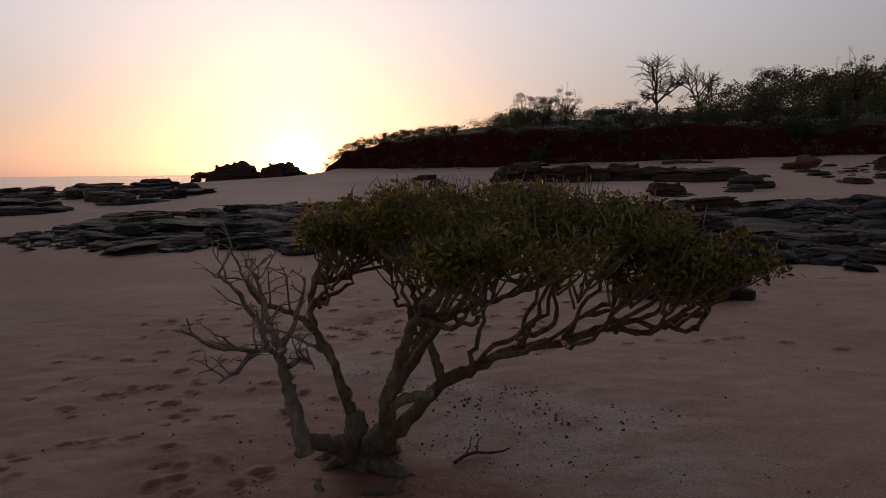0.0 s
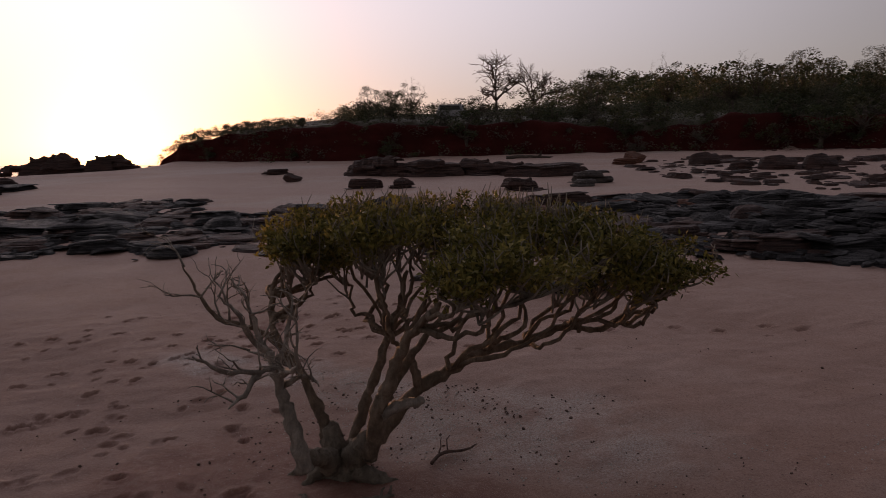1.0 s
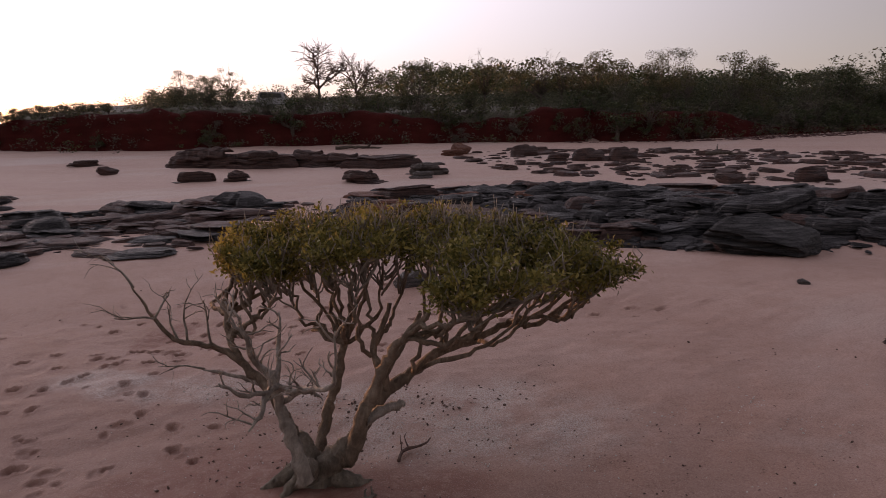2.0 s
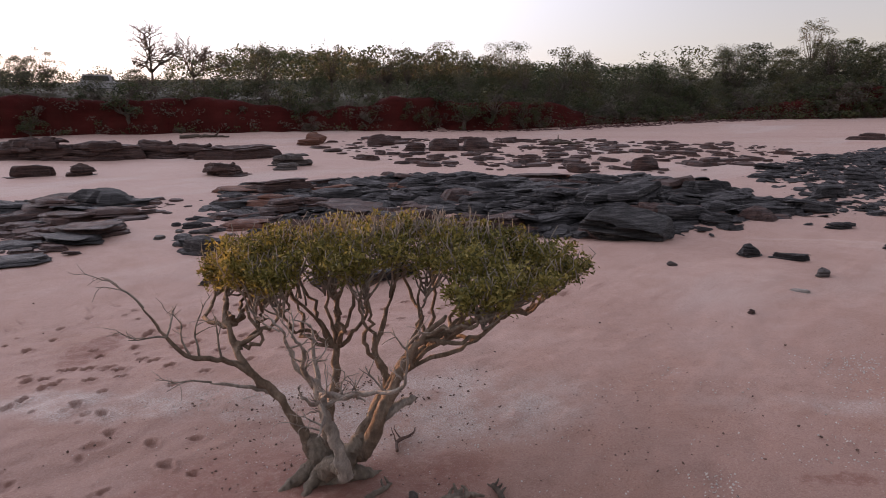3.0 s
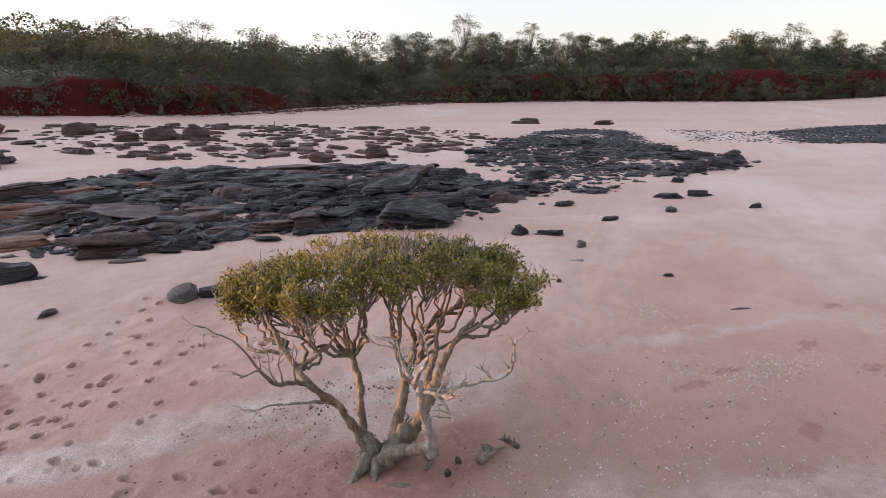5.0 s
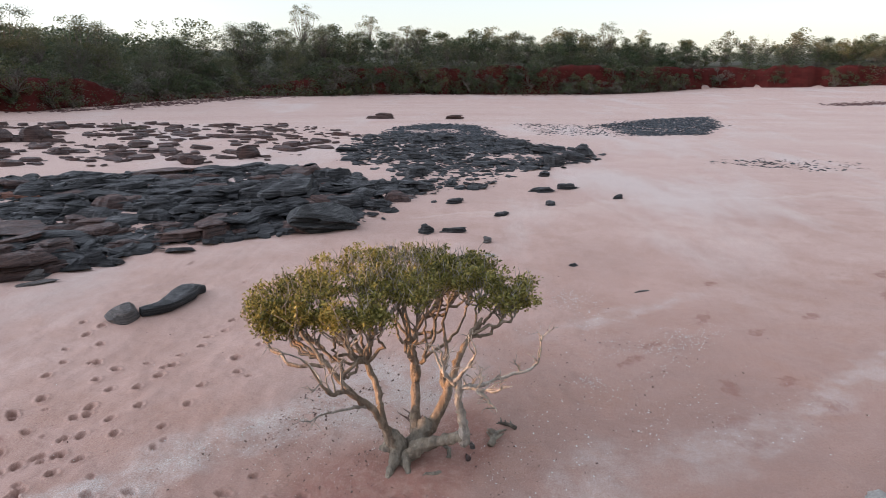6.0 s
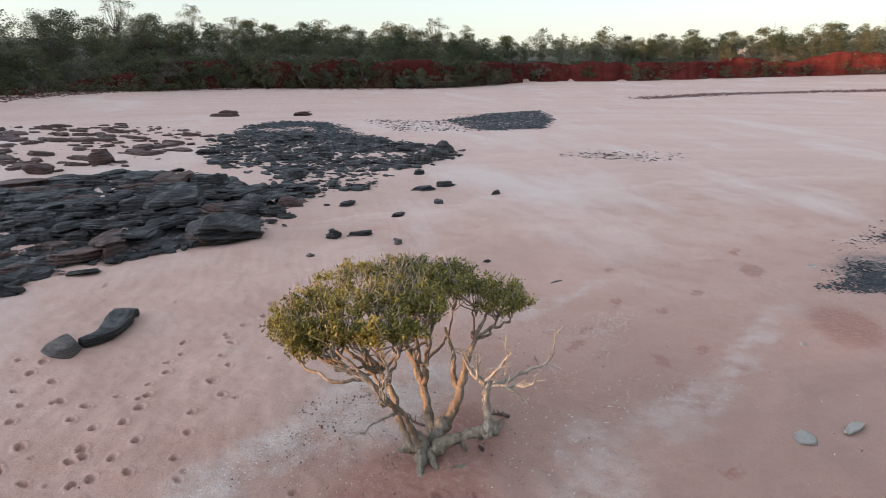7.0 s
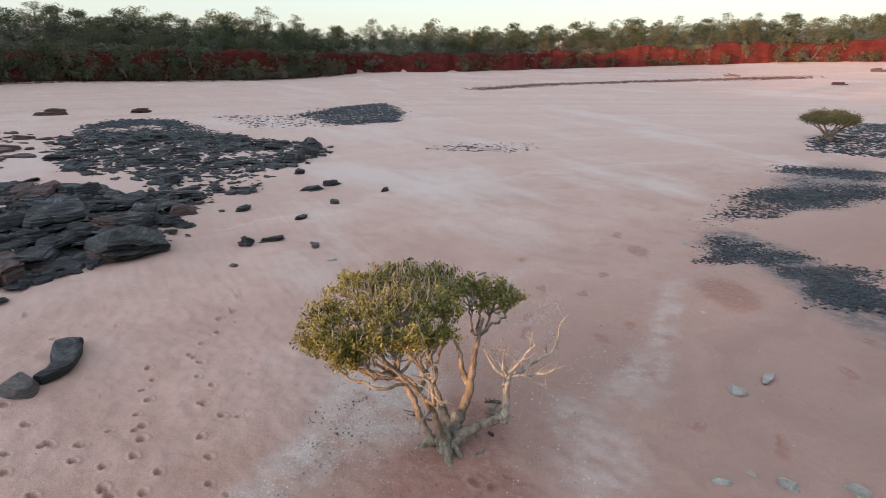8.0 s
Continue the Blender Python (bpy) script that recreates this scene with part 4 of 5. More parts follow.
# the long tilted slab beside the grey boulder
def curved_slab(label, line, widths, thick, kind, place):
    """A long stone swept along a bent line, blunt at one end and pointed at the other."""
    rng = random.Random(8)
    pts, wide = bend(line, widths, 6, 0.0, rng)
    v, f, n = [], [], 12
    for i, (p, w) in enumerate(zip(pts, wide)):
        a, b = pts[max(i - 1, 0)], pts[min(i + 1, len(pts) - 1)]
        side = Vector((-(b - a).y, (b - a).x, 0)).normalized()
        high = thick * (0.55 + 0.45 * min(1, w / 0.3))
        for j in range(n):
            q = 2 * math.pi * j / n
            c, s = math.cos(q), math.sin(q)
            r = 1 + 0.14 * noise.noise((p.x * 2.1, c * 1.3, s * 1.3)) + 0.05 * rng.uniform(-1, 1)
            v.append(tuple(p + side * (math.copysign(abs(c) ** 0.7, c) * w * r) + Vector((0, 0, math.copysign(abs(s) ** 0.6, s) * high * r))))
    for i in range(len(pts) - 1):
        for j in range(n):
            f.append((i * n + j, i * n + (j + 1) % n, (i + 1) * n + (j + 1) % n, (i + 1) * n + j))
    f += [tuple(reversed(range(n))), tuple(range((len(pts) - 1) * n, len(pts) * n))]
    ob = part("slab", v, f, kind)
    ob.matrix_world = place
    return tagged(ob, label, "rock")


curved_slab("long curved dark stone slab lying on sand", [(-1.05, 0.12, 0.08), (-0.45, -0.14, 0.12), (0.25, 0.02, 0.17), (0.75, 0.18, 0.18), (1.12, 0.06, 0.12)], (0.13, 0.25, 0.32, 0.30, 0.10), 0.15, ROCK_DARK, pose(5.3, 14.05, sand_at(5.3, 14.05), 0, 0, -18))

# smaller broken stones, too many to count
def rubble(name, label, kind, polys, rng, squash=0.35, spread=0.35, tilt=0.25, corners=5):
    s = Soup()
    for poly, count, lo, hi in polys:
        for x, y in scatter(poly, count, rng):
            x, y = x + rng.gauss(0, spread), y + rng.gauss(0, spread)
            r = lo + (hi - lo) * rng.random() ** 2
            s.chip(x, y, sand_at(x, y) + r * squash * 0.2, r, r * rng.uniform(0.5, 0.9), r * squash * rng.uniform(0.7, 1.5), rng, tilt, corners)
    return tagged(part(name, s.v, s.f, kind), label, "stones", kind="stuff")


SHINGLE_TOP = [(22.7, -30.7), (18.8, -36.0), (13.3, -27.7), (13.6, -21.5), (15.9, -19.2)]
SHINGLE_EDGE = [(15.9, -19.2), (13.6, -25.0), (10.4, -19.7), (9.2, -14.5), (11.9, -12.7)]
SHINGLE_NEAR = [(11.9, -12.7), (8.9, -10.4), (7.7, -8.0), (5.2, -7.5), (2.8, -7.8), (1.4, -9.2), (-0.6, -12.0), (3.4, -12.6), (6.1, -11.7), (8.5, -12.0)]
SHINGLE_MID = [(37.7, -58.3), (35.8, -61.7), (22.0, -48.0), (22.6, -41.8), (26.7, -39.4), (31.0, -44.0)]
BLACK_A = [(73.1, -12.2), (78.0, -20.0), (66.0, -18.0), (56.6, -13.5), (54.0, -7.0), (63.4, -4.5)]
BLACK_A_TAIL = [(63.4, -4.5), (54.0, -6.0), (52.0, 2.0), (64.0, 4.5)]
BLACK_B = [(59.2, 12.4), (59.4, 8.5), (47.3, 4.9), (40.5, 3.4), (38.2, 8.7), (44.2, 13.3), (49.2, 15.7), (54.0, 15.0)]
CHIPS = [(37.3, -7.6), (40.6, -15.2), (37.9, -19.2), (34.2, -16.9), (35.3, -10.0)]
rubble("shingle", "patches of dark blue-grey shingle on the sand", SHINGLE, [(SHINGLE_NEAR, 11000, 0.03, 0.12), (SHINGLE_TOP, 9000, 0.04, 0.16), (SHINGLE_EDGE, 3400, 0.03, 0.13), (SHINGLE_MID, 3000, 0.10, 0.34), (BLACK_A, 8000, 0.07, 0.30), (BLACK_A_TAIL, 520, 0.06, 0.26), (BLACK_B, 11000, 0.07, 0.28), (CHIPS, 260, 0.05, 0.22)], random.Random(21), 0.12, 0.5)
rubble("reef_rubble", "broken slate plates strewn through the reef", ROCK_DARK, [(REEF_NEAR, 5200, 0.05, 0.58), (REEF_FAR, 3400, 0.05, 0.5), (LEFT_BAND, 900, 0.1, 0.7)], random.Random(22), 0.17, 0.45, 0.30, 7)
REEF_CREST = [(12.5, 15.5), (15.0, 12.5), (19.0, 11.0), (23.0, 11.5), (24.0, 14.5), (20.0, 19.0), (15.0, 21.0)]
s_plates = random.Random(24)
for x, y in scatter(REEF_CREST, 60, s_plates, 0.5):
    w = s_plates.uniform(0.6, 1.5)
    rock(x, y, w, w * s_plates.uniform(0.45, 0.8), w * s_plates.uniform(0.05, 0.12), ROCK_DARK, "thin dark plate of rock tilted on the reef", turn=-42 + s_plates.gauss(0, 25), sink=-s_plates.uniform(0.12, 0.42), tilt=0.32, group="reef rocks")
rubble("red_rubble", "scattered rusty slab fragments on the upper beach", ROCK_RED, [(SCATTER, 620, 0.15, 0.95), (LEFT_BAND, 160, 0.2, 0.9), (LEDGE_NEAR, 260, 0.1, 0.6)], random.Random(23), 0.22, 0.35, 0.12, 8)


def strew(name, label, kind, groups, rng):
    s = Soup()
    for gx, gy, sx, sy, count, lo, hi in groups:
        for _ in range(count):
            x, y = rng.gauss(gx, sx), rng.gauss(gy, sy)
            r = rng.uniform(lo, hi)
            s.chip(x, y, sand_at(x, y) + r * 0.3, r, r * rng.uniform(0.4, 1.0), r * 0.6, rng, 0.5)
    return tagged(part(name, s.v, s.f, kind), label, "debris", kind="stuff")


SHELL_LINES = [(4.0 + 0.7 * k, 6.7 - 0.6 * k, 0.38, 0.28, 130, 0.006, 0.020) for k in range(6)] + [(2.4 + 0.7 * k, 3.7 - 0.65 * k, 0.38, 0.28, 120, 0.006, 0.020) for k in range(6)] + [(0.4 - 0.5 * k, 9.5 + 0.55 * k, 0.4, 0.35, 110, 0.006, 0.020) for k in range(5)]
strew("shell_grit", "white broken shells strewn over the sand", SHELL, [(1.4, 7.8, 1.3, 1.2, 1200, 0.004, 0.014), (0.1, 9.2, 1.0, 1.1, 700, 0.004, 0.013), (0.5, 2.5, 1.5, 2.0, 300, 0.006, 0.02), (0, 7, 5, 5, 420, 0.004, 0.012), (5.5, 3.2, 2.0, 0.35, 160, 0.008, 0.02), (-2.4, 4.7, 1.6, 1.2, 250, 0.006, 0.02)] + SHELL_LINES, random.Random(31))
strew("leaf_litter", "dark bits of leaf and weed on the sand", BITS, [(-0.8, 7.0, 1.0, 0.9, 260, 0.006, 0.02), (0.6, 9.3, 1.5, 0.8, 320, 0.006, 0.026), (2.2, 8.6, 1.0, 0.5, 160, 0.006, 0.028), (2.5, 7.0, 1.5, 1.6, 200, 0.005, 0.016), (0, 7, 5, 5, 380, 0.006, 0.022), (3, 2, 4, 3, 120, 0.008, 0.03)], random.Random(32))


# ---- the mangrove tree ----
def tuft(soup, rng, p, r, count, length, width, lift=0.5):
    """A bunch of leaves round p."""
    for _ in range(count):
        d = Vector((rng.gauss(0, 1), rng.gauss(0, 1), rng.gauss(0, 0.8) + lift)).normalized()
        q = p + Vector((rng.gauss(0, 1), rng.gauss(0, 1), rng.gauss(0, 0.75))) * (r * 0.5)
        n = Vector((rng.gauss(0, 0.7), rng.gauss(0, 0.7), 1)).normalized()
        soup.leaf(q, d, n, length * rng.uniform(0.7, 1.25), width * rng.uniform(0.75, 1.2))


def sprig(soup, rng, p, d, length, radius, depth=2, crook=0.5):
    """A crooked bare twig that forks."""
    pts, q, dd = [p.copy()], p.copy(), d.normalized()
    n = 4
    for _ in range(n):
        dd = (dd + Vector((rng.gauss(0, 1), rng.gauss(0, 1), rng.gauss(0, 0.7))) * crook * 0.4).normalized()
        q = q + dd * (length / n)
        pts.append(q.copy())
    soup.tube(pts, [radius * (1 - 0.6 * i / n) for i in range(n + 1)], 4 if radius < 0.012 else 6)
    if depth:
        for k in (2, 3, 4)[:2 + rng.randrange(2)]:
            nd = (dd + Vector((rng.gauss(0, 1), rng.gauss(0, 1), rng.gauss(0.2, 0.6))) * 0.75).normalized()
            sprig(soup, rng, pts[k], nd, length * rng.uniform(0.45, 0.75), radius * 0.55, depth - 1, crook)


def mangrove():
    rng = random.Random(41)
    base = Vector((-0.95, 7.2, sand_at(-0.95, 7.2)))
    tree = thing("mangrove_tree", "gnarled umbrella-shaped mangrove with olive leaves on sand", "tree", base)

    girth = 0.70

    def limb(name, pts, radii, material=BARK, crook=0.02, sides=10, label="", steps=5):
        line, rad = bend(pts, radii, steps, crook, rng)
        s = Soup()
        s.tube([p - base for p in line], [q * (0.9 if name == "dead_stem" else girth) * rng.uniform(0.84, 1.18) for q in rad], sides, 0.22 if material is BARK_DEAD else 0.15, rng)
        return part(name, s.v, s.f, material, tree, label, flat=False)

    # swollen foot with roots
    s = Soup()
    for pts, rad in (
        ([(-1.02, 7.27, -0.12), (-0.98, 7.28, 0.12), (-0.99, 7.34, 0.34), (-1.04, 7.44, 0.54)], (0.21, 0.17, 0.13, 0.085)),
        ([(-0.92, 7.22, -0.12), (-0.84, 7.14, 0.14), (-0.74, 7.0, 0.36), (-0.63, 6.86, 0.58)], (0.21, 0.18, 0.14, 0.10)),
        ([(-0.98, 7.24, 0.08), (-1.06, 6.98, 0.30), (-1.18, 6.66, 0.48), (-1.30, 6.38, 0.62), (-1.37, 6.22, 0.74)], (0.16, 0.11, 0.085, 0.09, 0.07)),
        ([(-1.05, 7.34, 0.2), (-1.24, 7.37, 0.10), (-1.42, 7.40, -0.01), (-1.62, 7.42, -0.10)], (0.12, 0.085, 0.055, 0.03)),
        ([(-1.05, 7.2, 0.2), (-1.25, 7.14, 0.06), (-1.42, 7.1, -0.08)], (0.09, 0.06, 0.03)),
        ([(-0.85, 7.32, 0.2), (-0.7, 7.5, 0.12), (-0.55, 7.68, -0.06)], (0.14, 0.10, 0.06)),
        ([(-0.8, 7.05, 0.15), (-0.5, 6.95, 0.02), (-0.25, 6.9, -0.08)], (0.12, 0.08, 0.05)),
    ):
        line, r = bend([Vector(p) + Vector((0, 0, base.z)) for p in pts], rad, 5, 0.015, rng)
        s.tube([p - base for p in line], [q * rng.uniform(0.86, 1.12) for q in r], 13, 0.2, rng)
    part("root_base", s.v, s.f, BARK_BASE, tree, "grey silt-stained swollen trunk foot with roots", flat=False)

    # living stems
    limb("stem", [(-1.02, 7.36, 0.40), (-1.08, 7.47, 0.62), (-1.19, 7.57, 0.92), (-1.36, 7.75, 1.25), (-1.55, 7.92, 1.50), (-1.62, 8.12, 1.78), (-1.58, 8.4, 2.1), (-1.35, 8.75, 2.4)], (0.105, 0.095, 0.085, 0.078, 0.07, 0.055, 0.042, 0.025))
    limb("stem", [(-0.92, 7.38, 0.22), (-0.72, 7.55, 0.42), (-0.57, 7.67, 0.80), (-0.43, 7.74, 1.06), (-0.24, 7.96, 1.48), (-0.05, 8.2, 1.8), (0.1, 8.45, 2.2)], (0.11, 0.10, 0.085, 0.08, 0.075, 0.055, 0.035))
    limb("stem", [(-0.74, 7.05, 0.36), (-0.50, 7.08, 0.58), (-0.04, 7.15, 1.04), (0.35, 7.22, 1.22), (0.80, 7.30, 1.40), (1.31, 7.32, 1.46), (1.75, 7.22, 1.64), (2.12, 7.15, 1.60), (2.45, 7.0, 1.82), (2.7, 6.8, 2.1)], (0.14, 0.12, 0.105, 0.09, 0.08, 0.07, 0.058, 0.05, 0.04, 0.025))
    limb("stem", [(-0.68, 6.92, 0.45), (-0.61, 6.80, 0.60), (-0.60, 6.62, 1.00), (-0.50, 6.52, 1.30), (-0.40, 6.42, 1.62), (-0.30, 6.28, 1.90), (-0.05, 6.02, 2.28)], (0.14, 0.125, 0.112, 0.10, 0.085, 0.065, 0.035))
    limb("stem", [(-0.04, 7.15, 1.02), (-0.10, 7.10, 1.30), (-0.16, 7.22, 1.58), (0.1, 7.3, 2.1)], (0.08, 0.07, 0.06, 0.035))
    limb("stem", [(-0.55, 6.56, 1.15), (-0.35, 6.66, 1.40), (-0.15, 6.60, 1.70), (0.2, 6.7, 2.1)], (0.085, 0.07, 0.055, 0.03))
    limb("stub", [(-0.55, 6.58, 1.02), (-0.34, 6.54, 1.12), (-0.12, 6.53, 1.15)], (0.10, 0.085, 0.06), BARK_DEAD, 0.008, label="broken grey branch stub")
    limb("stub", [(-1.36, 7.75, 1.22), (-1.6, 7.95, 1.30), (-1.92, 8.2, 1.35)], (0.045, 0.035, 0.015), BARK_DEAD, 0.01, label="short dead side branch")
    # the dead stem towards the open beach
    limb("dead_stem", [(-1.34, 6.24, 0.66), (-1.41, 6.25, 0.98), (-1.49, 6.29, 1.26), (-1.55, 6.32, 1.48), (-1.62, 6.32, 1.84)], (0.10, 0.08, 0.066, 0.058, 0.046), BARK_DEAD, 0.014, label="bleached bare dead stem")
    dead = [
        [(-1.56, 6.35, 1.70), (-1.72, 6.05, 1.74), (-2.02, 5.78, 1.86), (-2.23, 5.62, 2.04)],
        [(-1.55, 6.34, 1.66), (-1.50, 5.95, 1.74), (-1.48, 5.60, 1.86), (-1.42, 5.24, 1.97), (-1.40, 5.14, 2.2), (-1.40, 5.11, 2.49)],
        [(-1.56, 6.35, 1.70), (-1.72, 6.5, 1.95), (-1.82, 6.55, 2.25), (-1.95, 6.6, 2.5)],
        [(-1.50, 6.36, 1.50), (-1.32, 6.2, 1.62), (-1.2, 6.05, 1.55)],
        [(-1.56, 6.36, 1.68), (-1.45, 6.6, 1.95), (-1.4, 6.75, 2.3)],
        [(-1.72, 6.05, 1.74), (-1.85, 5.85, 1.60), (-1.98, 5.75, 1.52)],
        [(-1.62, 6.42, 1.80), (-1.8, 6.25, 2.0), (-1.9, 6.1, 2.3), (-2.05, 6.05, 2.45)],
    ]
    for pts in dead:
        limb("dead_branch", pts, [0.052 - 0.041 * i / (len(pts) - 1) for i in range(len(pts))], BARK_DEAD, 0.016, 7, "bleached dead branch", 4)
    s = Soup()
    for pts in dead:
        for k in range(1, len(pts)):
            for _ in range(2):
                p = Vector(pts[k - 1]).lerp(Vector(pts[k]), rng.uniform(0.3, 1))
                sprig(s, rng, p - base, Vector((rng.gauss(-0.3, 0.6), rng.gauss(0, 0.7), rng.uniform(0.3, 1.2))), rng.uniform(0.14, 0.34), 0.012, 1, 0.8)
    tagged(part("dead_spray", s.v, s.f, BARK_DEAD, tree, flat=False), "fine bleached dead twigs", kind="stuff")
    # the bare left-hand branch
    limb("branch", [(-1.52, 7.90, 1.48), (-1.85, 8.0, 1.68), (-2.20, 8.06, 1.78), (-2.42, 8.16, 2.05), (-2.62, 8.3, 2.42)], (0.055, 0.048, 0.042, 0.03, 0.014))
    s = Soup()
    for p, d in (((-2.2, 8.06, 1.8), (-0.7, 0.3, 0.7)), ((-2.42, 8.16, 2.05), (-0.8, 0.1, 0.6)), ((-2.6, 8.3, 2.4), (-0.6, 0.3, 0.8)), ((-2.42, 8.16, 2.05), (0.1, 0.3, 1)), ((-1.85, 8.0, 1.7), (-0.2, 0.4, 1)), ((-2.1, 8.05, 1.78), (-0.3, -0.2, 1)), ((-1.9, 8.2, 1.36), (-0.6, 0.5, 0.3))):
        sprig(s, rng, Vector(p) - base, Vector(d), rng.uniform(0.4, 0.6), 0.016, 2, 0.6)
    tagged(part("bare_spray", s.v, s.f, TWIG, tree, flat=False), "fine bare twigs", kind="stuff")

    # crown: centre, radius, half height, and the fork from which its branch grows
    A, A2, B, C1, C2, C3, C4, C5, D2, E = (-1.58, 8.3, 2.0), (-1.62, 8.12, 1.78), (-0.24, 7.96, 1.48), (0.30, 7.1, 1.28), (0.80, 7.3, 1.40), (1.31, 7.32, 1.46), (1.75, 7.22, 1.64), (2.3, 7.05, 1.7), (-0.22, 6.22, 2.02), (-0.16, 7.22, 1.55)
    clumps = [
        ((-1.05, 9.42, 2.52), 0.36, 0.26, A), ((-0.75, 9.25, 2.70), 0.46, 0.28, A), ((-1.28, 8.85, 2.68), 0.42, 0.28, A), ((-0.15, 9.2, 2.78), 0.55, 0.32, B),
        ((-0.75, 8.65, 2.92), 0.52, 0.30, B), ((-1.38, 8.05, 2.68), 0.38, 0.28, A2), ((-1.15, 7.6, 2.66), 0.45, 0.30, A2), ((0.55, 8.85, 2.82), 0.55, 0.32, B),
        ((-0.45, 8.0, 3.02), 0.52, 0.28, B), ((0.3, 8.2, 3.06), 0.55, 0.28, B), ((1.0, 8.3, 2.95), 0.55, 0.30, C2), ((-0.2, 7.4, 3.06), 0.45, 0.26, E), ((-0.45, 7.05, 2.80), 0.42, 0.28, E), ((0.6, 7.0, 2.78), 0.48, 0.28, C1), ((1.3, 7.2, 2.62), 0.48, 0.28, C2), ((-0.6, 7.6, 2.76), 0.42, 0.28, B), ((0.35, 7.9, 2.72), 0.48, 0.28, B),
        ((0.55, 7.5, 3.08), 0.55, 0.28, E), ((1.25, 7.6, 3.02), 0.55, 0.30, C2), ((1.85, 7.7, 2.80), 0.52, 0.30, C3), ((1.1, 6.9, 3.00), 0.55, 0.30, C1),
        ((1.75, 7.0, 2.86), 0.52, 0.30, C3), ((2.35, 7.0, 2.66), 0.50, 0.30, C4), ((2.15, 6.4, 2.62), 0.48, 0.30, C4), ((2.75, 6.45, 2.46), 0.46, 0.26, C5),
        ((2.85, 6.75, 2.40), 0.33, 0.22, C5), ((1.5, 6.25, 2.80), 0.50, 0.30, C1), ((0.45, 6.05, 2.78), 0.50, 0.36, D2), ((0.3, 5.62, 2.62), 0.54, 0.42, D2),
        ((0.8, 5.6, 2.66), 0.48, 0.32, D2), ((0.12, 5.42, 2.62), 0.28, 0.24, D2),
        ((2.2, 6.2, 2.40), 0.38, 0.24, C4), ((1.95, 6.6, 2.42), 0.40, 0.24, C3), ((2.6, 6.7, 2.30), 0.40, 0.22, C5),
        ((-0.75, 8.9, 2.38), 0.45, 0.30, B), ((-0.88, 9.15, 2.40), 0.38, 0.26, A), ((-0.25, 9.45, 2.45), 0.40, 0.28, B), ((-1.1, 8.3, 2.52), 0.36, 0.26, A2),
    ]
    for c, r, hz, fork in clumps:
        dry = c[:2] in ((0.3, 8.2), (0.55, 7.5), (-0.2, 7.4), (1.1, 6.9), (0.45, 6.1), (-0.45, 8.0), (1.25, 7.6))
        c, f = Vector((c[0], c[1], min(c[2], 2.98))), Vector(fork)
        low = c - Vector((0, 0, hz * 0.8))
        mid = Vector((f.x + (low.x - f.x) * 0.62 + rng.gauss(0, 0.13), f.y + (low.y - f.y) * 0.62 + rng.gauss(0, 0.13), f.z + (low.z - f.z) * rng.uniform(0.22, 0.48) + rng.gauss(-0.03, 0.06)))
        bough = limb("branch", [f, f.lerp(mid, 0.55) + Vector((rng.gauss(0, 0.09), rng.gauss(0, 0.09), rng.gauss(-0.03, 0.05))), mid, mid.lerp(low, 0.6) + Vector((rng.gauss(0, 0.06), rng.gauss(0, 0.06), 0)), low], (0.046, 0.039, 0.033, 0.026, 0.018), BARK, 0.034, 7, "", 4)
        tw, fo = Soup(), Soup()
        for k in range(13):
            a, q = rng.uniform(0, 6.28), math.sqrt(rng.random())
            tip = c + Vector((math.cos(a) * r * q * 1.05, math.sin(a) * r * q * 1.05, hz * rng.uniform(-0.55, 0.95) * (1 - 0.5 * q)))
            st = mid.lerp(low, rng.uniform(0.3, 1.0))
            kn = st.lerp(tip, 0.5) + Vector((rng.gauss(0, 0.06), rng.gauss(0, 0.06), rng.gauss(-0.05, 0.04)))
            line, rad = bend([st - base, kn - base, tip - base], (0.016, 0.011, 0.005), 3, 0.012, rng)
            tw.tube(line, rad, 5)
            for j in range(4):
                p = kn.lerp(tip, rng.uniform(0.6, 1.08)) + Vector((rng.gauss(0, 0.06), rng.gauss(0, 0.06), rng.gauss(0, 0.04)))
                tuft(fo, rng, p - base, 0.105, 9 if dry else 20, 0.076, 0.036)
        # bare shoots standing out of the top
        for _ in range(30 if dry else 12):
            a, q = rng.uniform(0, 6.28), math.sqrt(rng.random()) * r
            p = c + Vector((math.cos(a) * q, math.sin(a) * q, hz * rng.uniform(-0.1, 0.3)))
            d = Vector((rng.gauss(0, 0.3), rng.gauss(0, 0.3), 1))
            n = rng.uniform(0.10, 0.30)
            tw.tube([p - base, p + d * n * 0.5 + Vector((rng.gauss(0, 0.035), rng.gauss(0, 0.035), 0)) - base, p + d * n - base], (0.008, 0.007, 0.004), 4)
        tagged(part("twig_spray", tw.v, tw.f, TWIG, bough, flat=False), "pale dry upright twigs", kind="stuff")
        part("foliage", fo.v, fo.f, LEAF, bough, "olive-green leathery leaves")


mangrove()


